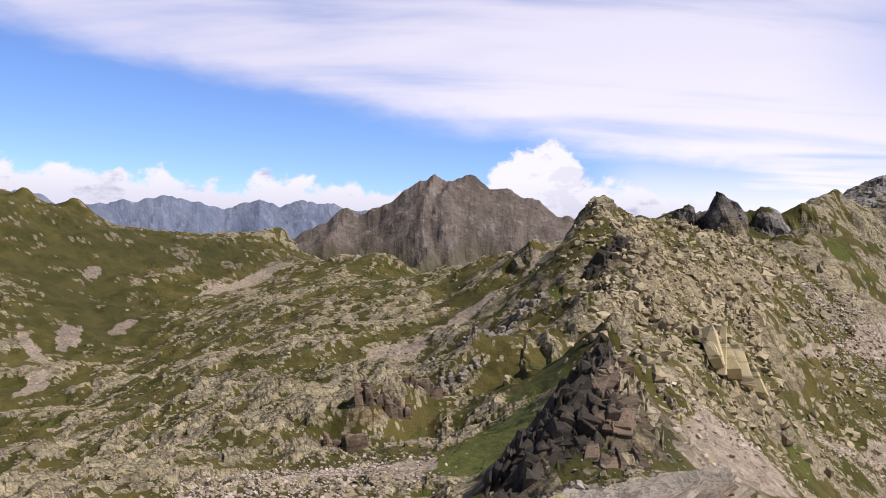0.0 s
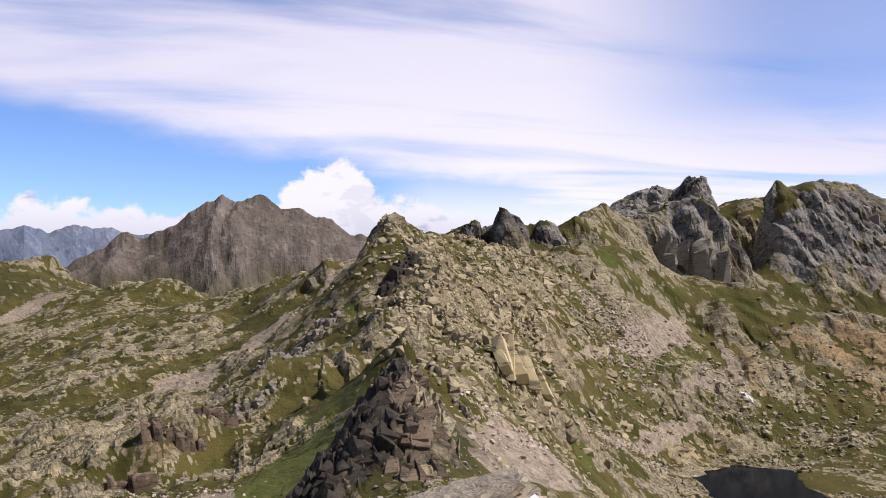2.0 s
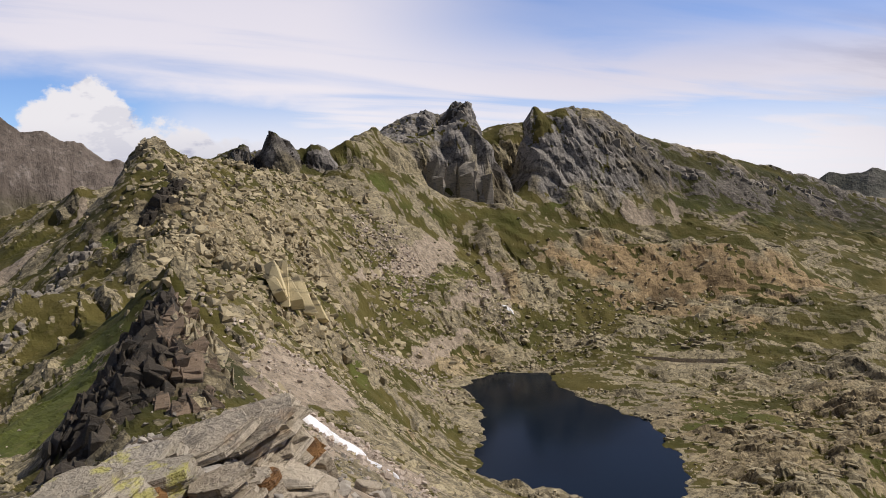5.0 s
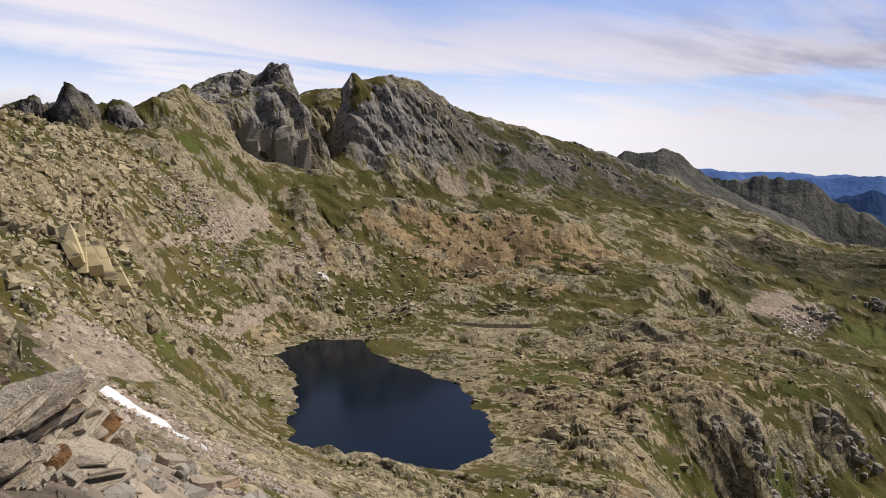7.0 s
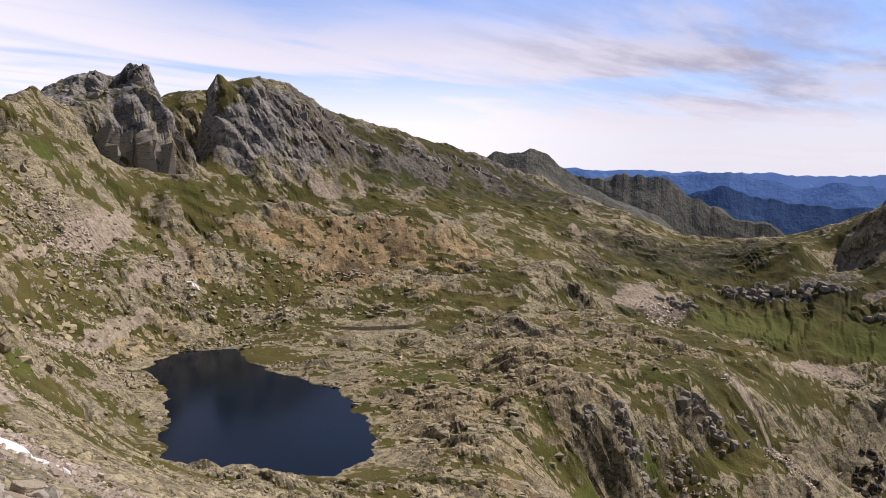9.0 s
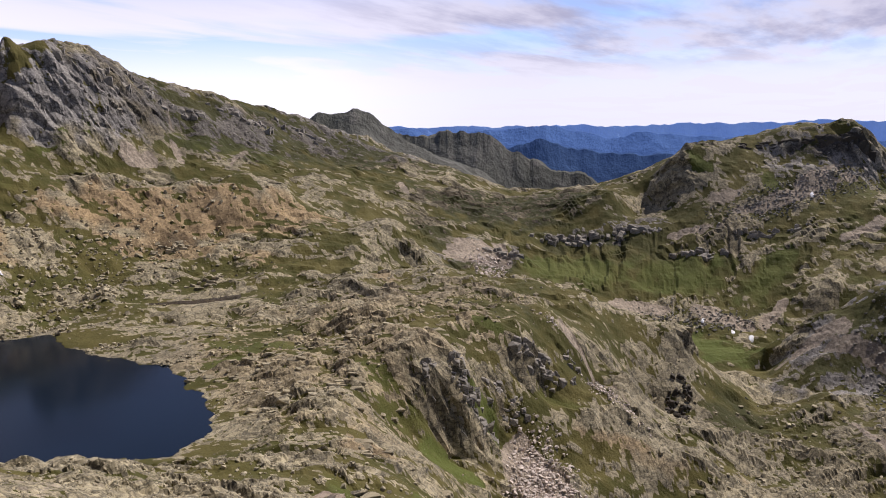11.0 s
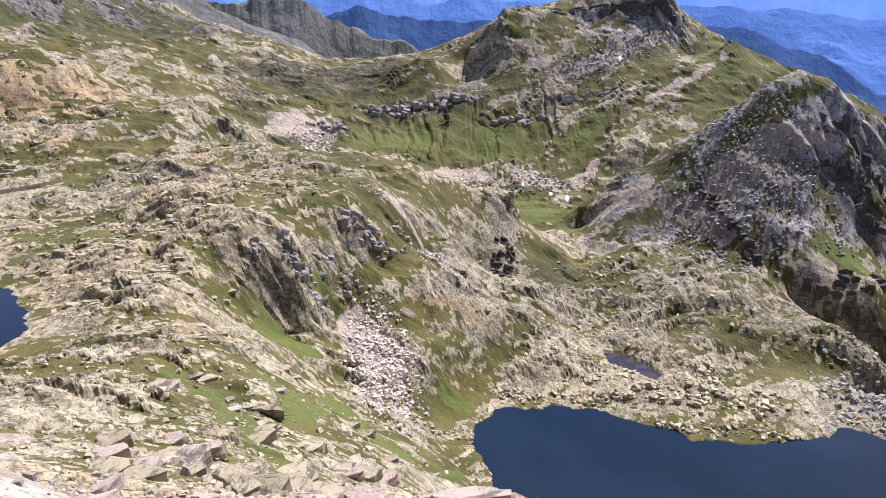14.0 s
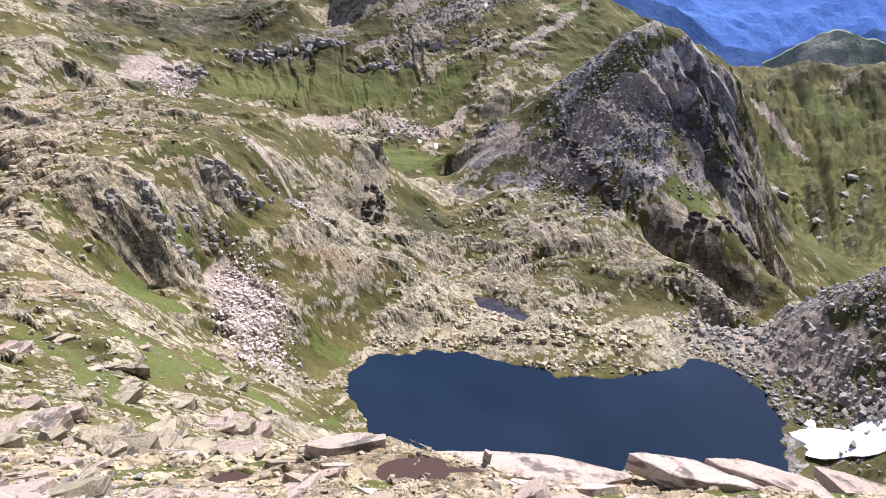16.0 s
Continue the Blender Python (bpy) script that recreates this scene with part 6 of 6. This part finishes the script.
outcrop("mountain_peak", thing_near("mountain_peak", 30, 610), [(30.9, 563, 4, 1.5, 122, 4, 11, 8, 22), (32.2, 567, 4, 1.5, 122, 5, 11, 8, 32), (33.4, 568, 4, 1.5, 122, 5, 10, 8, 38), (34.7, 568, 2.5, 1.5, 122, 5, 7, 8, 36)], GREY_BLOCK, "tower", "", "", 2, 2, sunk=0.1, even=0.75)
outcrop("flat_topped_hill", thing_near("flat_topped_hill", 90, 600), [(91.8, 670, 24, 3, 0, 44, 8, 5, 13), (87.3, 670, 24, 3, 0, 26, 7, 4.5, 7)], DARK_BLOCK, "dark", "", "", 3, 4, sunk=0.5)
outcrop("rock_outcrop", None, [(77, 589, 46, 3, 167, 40, 5, 3.5, 6.5), (74, 585, 20, 3, 165, 16, 5, 3.5, 6)], GREY_BLOCK, "grey", "grey cliff band across the green headwall", "outcrop", 5, 4)
outcrop("rock_outcrop", None, [(70, 545, 16, 4, 155, 26, 4.5, 3.2, 6)], GREY_BLOCK, "grey", "grey cliff above the scree basin", "outcrop", 5, 4)
outcrop("flat_topped_hill", thing_near("flat_topped_hill", 90, 600), [(83.5, 566, 20, 3, 172, 22, 4.5, 3.2, 6), (88, 585, 26, 3, -10, 22, 4.5, 3.2, 5)], GREY_BLOCK, "grey", "", "", 5, 4, sunk=0.2)
outcrop("grassy_ridge", thing_near("grassy_ridge", 113, 700), [(111, 640, 30, 10, 112, 12, 8, 6, 4), (113.5, 610, 40, 14, 112, 14, 8, 6, 4), (116, 680, 40, 12, 112, 12, 8, 6, 4)], GREY_BLOCK, "grey", "", "", 5, 4, sunk=0.3)
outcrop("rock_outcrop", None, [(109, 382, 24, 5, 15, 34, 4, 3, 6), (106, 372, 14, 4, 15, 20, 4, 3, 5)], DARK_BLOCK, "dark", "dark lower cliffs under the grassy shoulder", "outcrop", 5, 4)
outcrop("mountain", thing_near("mountain", 50, 660), [(43, 640, 30, 5, 134, 24, 6, 5, 10), (47, 655, 30, 5, 138, 24, 6, 5, 9), (52, 680, 30, 5, 142, 20, 6, 5, 8), (56, 705, 26, 5, 145, 16, 5, 4, 7)], GREY_BLOCK, "grey", "", "", 4, 4, sunk=0.3)
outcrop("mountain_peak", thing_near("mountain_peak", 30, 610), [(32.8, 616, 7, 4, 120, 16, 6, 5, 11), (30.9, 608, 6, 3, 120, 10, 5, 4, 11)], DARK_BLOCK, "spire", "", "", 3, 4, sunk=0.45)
outcrop("rocky_peak", thing_near("rocky_peak", 12, 340), [(11.8, 345, 6, 4, 100, 24, 3.4, 2.6, 4), (13.8, 330, 12, 6, 20, 26, 4, 2.4, 4), (14, 300, 16, 10, 20, 26, 4, 2.4, 3.6)], TAN_BLOCK, "tan", "", "", 12, -10, sunk=0.25)
outcrop("pointed_mountain", thing_near("pointed_mountain", 103, 450), [(105.5, 440, 18, 10, 20, 40, 5, 3.4, 9), (107.3, 428, 14, 8, 20, 26, 5, 3.4, 8), (97, 404, 12, 3, 60, 18, 4, 3, 3), (99.6, 382, 12, 3, 60, 18, 4, 3, 3)], DARK_BLOCK, "dark", "", "", 5, 6, sunk=0.2)


def slab(name, b, d, size, turn, dip, lean, lift, material, label, category, seed, group="", layers=1):
    """A great flat slab with broken edges; layers: how many beds it is made of."""
    rng = np.random.RandomState(seed)
    bm = bmesh.new()
    n = 11
    for q in range(layers):
        th = np.sort(rng.uniform(0, 6.283, n))
        r = rng.uniform(0.78, 1.05, n) * (1 - 0.07 * q)
        z0, z1 = q / layers - 0.5, (q + 1) / layers - 0.5 - (0.012 if layers > 1 else 0)
        made = []
        shift = rng.uniform(-0.07, 0.07, 2) * (layers > 1)
        for k in range(n):
            px, py = np.cos(th[k]) * r[k] * 0.5 + shift[0], np.sin(th[k]) * r[k] * 0.5 + shift[1]
            made.append(bm.verts.new((px, py, z1 + rng.uniform(-.05, .05) / layers)))
            made.append(bm.verts.new((px * rng.uniform(.95, 1.06), py * rng.uniform(.95, 1.06), z0 + rng.uniform(-.04, .04) / layers)))
        hull = bmesh.ops.convex_hull(bm, input=made)
        bmesh.ops.delete(bm, geom=[e for e in hull["geom_interior"] if isinstance(e, bmesh.types.BMVert)], context="VERTS")
    bmesh.ops.dissolve_limit(bm, angle_limit=0.1, verts=bm.verts, edges=bm.edges)
    bmesh.ops.bevel(bm, geom=list(bm.edges), offset=0.02, segments=2, affect="EDGES", profile=0.6)
    if max(size) > 4.5 or layers > 1:
        for _ in range(2 if max(size) > 6.5 or layers > 3 else 1):
            bmesh.ops.subdivide_edges(bm, edges=[q for q in bm.edges if (q.verts[0].co - q.verts[1].co).length > 0.09], cuts=2, use_grid_fill=True)
    bmesh.ops.triangulate(bm, faces=bm.faces)
    for v in bm.verts:
        p = Vector((v.co.x * size[0], v.co.y * size[1], v.co.z * size[2]))
        v.co = p + Vector((noise.noise(p * 0.7), noise.noise(p * 0.7 + Vector((9, 0, 0))), noise.noise(p * 0.9 + Vector((0, 9, 0))))) * min(size) * 0.12
        v.co.z += 0.05 * min(size) * (noise.noise(p * 2.3) + abs(noise.noise(p * 5.1)))
    me = bpy.data.meshes.new(name)
    bm.to_mesh(me)
    bm.free()
    me.materials.append(material)
    ob = new(name, me)
    x, y = on_plan(b, d)
    ob.location = (x, y, float(ground_at(np.array([x]), np.array([y]))[0]) + lift)
    ob.rotation_euler = (radians(dip), radians(lean), radians(90 - turn))
    return tagged(ob, label, category, group)


def layered_boulder(b, d, size, turn, dip, lean, lift, material, label, seed, beds):
    """A boulder of thin split beds, each a plate of its own with a ragged outline."""
    rng = np.random.RandomState(seed)
    base = new("boulder")
    x, y = on_plan(b, d)
    base.location = (x, y, float(ground_at(np.array([x]), np.array([y]))[0]) + lift)
    base.rotation_euler = (radians(dip), radians(lean), radians(90 - turn))
    tagged(base, label, "boulder")
    thick = rng.uniform(0.4, 1.6, beds)
    edge = np.concatenate([[0], np.cumsum(thick)]) / thick.sum() * size[2] - size[2] * 0.5
    drift = np.zeros(2)
    for q in range(beds):
        drift = drift * 0.8 + rng.normal(0, 0.055, 2)
        n = 22
        th = np.sort(rng.uniform(0, 6.283, n))
        shrink = 1 - 0.45 * (q / beds) ** 2.2
        r = rng.uniform(0.80, 1.04, n) * shrink
        bm = bmesh.new()
        low, top = [], []
        for k in range(n):
            px, py = (np.cos(th[k]) * r[k] * 0.5 + drift[0]) * size[0], (np.sin(th[k]) * r[k] * 0.5 + drift[1]) * size[1]
            sag = 0.03 * noise.noise((px * 1.3, py * 1.3, q * 0.4))
            low.append(bm.verts.new((px * 1.0, py * 1.0, edge[q] + sag)))
            top.append(bm.verts.new((px * rng.uniform(.95, .99), py * rng.uniform(.95, .99), edge[q + 1] - 0.012 + sag)))
        bm.faces.new(top)
        bm.faces.new(low[::-1])
        for k in range(n):
            bm.faces.new((low[k], low[(k + 1) % n], top[(k + 1) % n], top[k]))
        bmesh.ops.triangulate(bm, faces=bm.faces)
        bmesh.ops.recalc_face_normals(bm, faces=bm.faces)
        me = bpy.data.meshes.new("rock_layer")
        bm.to_mesh(me)
        bm.free()
        rusty = rng.uniform() < 0.16
        me.materials.append(RUST_BED if rusty else material)
        bed = new("rock_layer", me)
        bed.parent = base
        if rusty:
            tagged(bed, "rusty orange weathered bed")
    return base


# the summit's own blocks
layered_boulder(16.6, 12.9, (2.9, 2.0, 1.15), 108, 10, -20, .10, SCHIST_SLAB, "layered brown-grey schist boulder with rusty orange beds", 301, 13)
layered_boulder(20.4, 12.0, (1.7, 1.4, .7), 104, 6, 8, -.12, SCHIST_SLAB, "split grey schist boulder with broken end", 302, 9)
layered_boulder(10.4, 11.8, (1.7, 1.3, .9), 98, 8, -14, .12, LICHEN_SLAB, "grey boulder covered with yellow lichen", 303, 8)
layered_boulder(8.2, 10.2, (1.5, 1.3, .9), 98, 6, -10, .12, LICHEN_SLAB, "grey boulder covered with yellow lichen", 304, 7)
layered_boulder(12.8, 10.6, (1.4, 1.1, .75), 102, 4, -12, .02, LICHEN_SLAB, "flat grey boulder with yellow lichen patches", 305, 7)
layered_boulder(15.9, 10.4, (1.3, 1.0, .7), 106, 6, -16, -.04, SCHIST_SLAB, "grey schist boulder beside the summit blocks", 306, 7)
layered_boulder(18.6, 10.9, (1.1, .9, .6), 110, 4, -10, -.06, SCHIST_SLAB, "small grey schist boulder beside the summit blocks", 307, 6)
layered_boulder(6.3, 11.6, (1.3, 1.1, .7), 92, 6, -8, .0, SCHIST_SLAB, "grey schist boulder beside the summit blocks", 308, 7)
rng = np.random.RandomState(9)
for k in range(70):
    b, d = rng.uniform(19, 46), rng.uniform(11, 34)
    s = rng.uniform(.2, .8)
    slab("boulder", b, d, (s * 1.3, s, s * .6), rng.uniform(0, 180), rng.normal(0, 12), rng.normal(0, 12), s * .12, SCHIST_SLAB, "grey broken boulder on the summit slope", "boulder", 400 + k, "summit boulders")
# pale slabs on the brow over the tarn
slab("flat_boulder", 96, 49, (15, 6.0, 1.0), 184, -16, 2, .1, PINK_SLAB, "large smooth pinkish slab above the tarn", "rock slab", 501)
slab("flat_boulder", 80.2, 48.2, (6, 4, .9), 172, -18, -2, .1, PINK_SLAB, "pinkish slab beside a brown puddle", "rock slab", 502)
slab("flat_boulder", 109.4, 52, (10.5, 4.2, 1.2), 199, -14, 3, .25, PINK_SLAB, "pale slab with overhanging end on the brow", "rock slab", 503)
slab("flat_boulder", 115.2, 54.5, (11, 4.8, 1.0), 204, -16, 2, .08, PINK_SLAB, "pale slab sloping along the brow", "rock slab", 504)
slab("flat_boulder", 121, 60, (12, 5.4, 1.0), 208, -16, 2, .05, PINK_SLAB, "pale slab sloping along the brow", "rock slab", 505)
slab("boulder", 92.3, 48.5, (0.9, 0.7, 0.95), 70, 14, 9, .75, PINK_SLAB, "small upright boulder on the pink slab", "boulder", 506)
def clear_of_water(b, d, margin):
    return all(math.dist(on_plan(b, d), on_plan(p[0], p[1])) > p[2] + margin for p in HOLLOWS)


for k in range(110):
    b, d = rng.uniform(50, 122), rng.uniform(31, 57)
    if b > 82 and d > 47:
        d = rng.uniform(34, 46)
    s = rng.uniform(0.6, 2.1) ** 1.9 * (1.1 if b < 80 else 0.9)
    if not clear_of_water(b, d, s * 0.8):
        continue
    slab("flat_boulder", b, d, (s * 1.7, s, s * .24), b + 90 + rng.normal(0, 22), rng.normal(-25, 4), rng.normal(0, 4), -s * .12, PINK_SLAB if rng.uniform() < .7 else TAN_BLOCK, "pale pinkish slab in grass on the brow", "rock slab", 600 + k, "slabs on the brow")
for k in range(60):
    b, d = rng.uniform(52, 74), rng.uniform(58, 150)
    s = rng.uniform(1.4, 4.6)
    slab("flat_boulder", b, d, (s * 1.7, s, s * .5), rng.uniform(120, 170), rng.normal(4, 5), rng.normal(0, 5), -s * .06, TAN_BLOCK if rng.uniform() < .6 else PINK_SLAB, "tan rock slab half sunk in the slope", "rock slab", 800 + k, "slabs on the near slope")


def puddle(b, d, long, wide, turn, seed):
    m, g = new_material("puddle_water") if "puddle_water" not in bpy.data.materials else (bpy.data.materials["puddle_water"], None)
    if g:
        bsdf(g, (0.075, 0.045, 0.03), 0.15, None, 0.3)
    cx, cy = on_plan(b, d)
    th = np.arange(26) * 2 * np.pi / 26
    r = 1 + 0.5 * fbm(np.cos(th) * 1.5 + seed, np.sin(th) * 1.5, 3, 5)
    c, s = math.sin(radians(turn)), math.cos(radians(turn))
    px, py = np.cos(th) * long * r, np.sin(th) * wide * r
    poly = np.stack([cx + px * c - py * s, cy + px * s + py * c], 1)
    top = float(RELIEF.height(np.array([b]), np.array([d]))[0]) - 0.05
    return tagged(sheet_mesh("puddle", poly, top, 1.0, m), "shallow brown puddle between pink slabs", "puddle", "puddles on the brow")


for k, (b, d, long, wide, turn) in enumerate(HOLLOWS):
    puddle(b, d, long * 1.1, wide * 1.1, turn, k + 1)
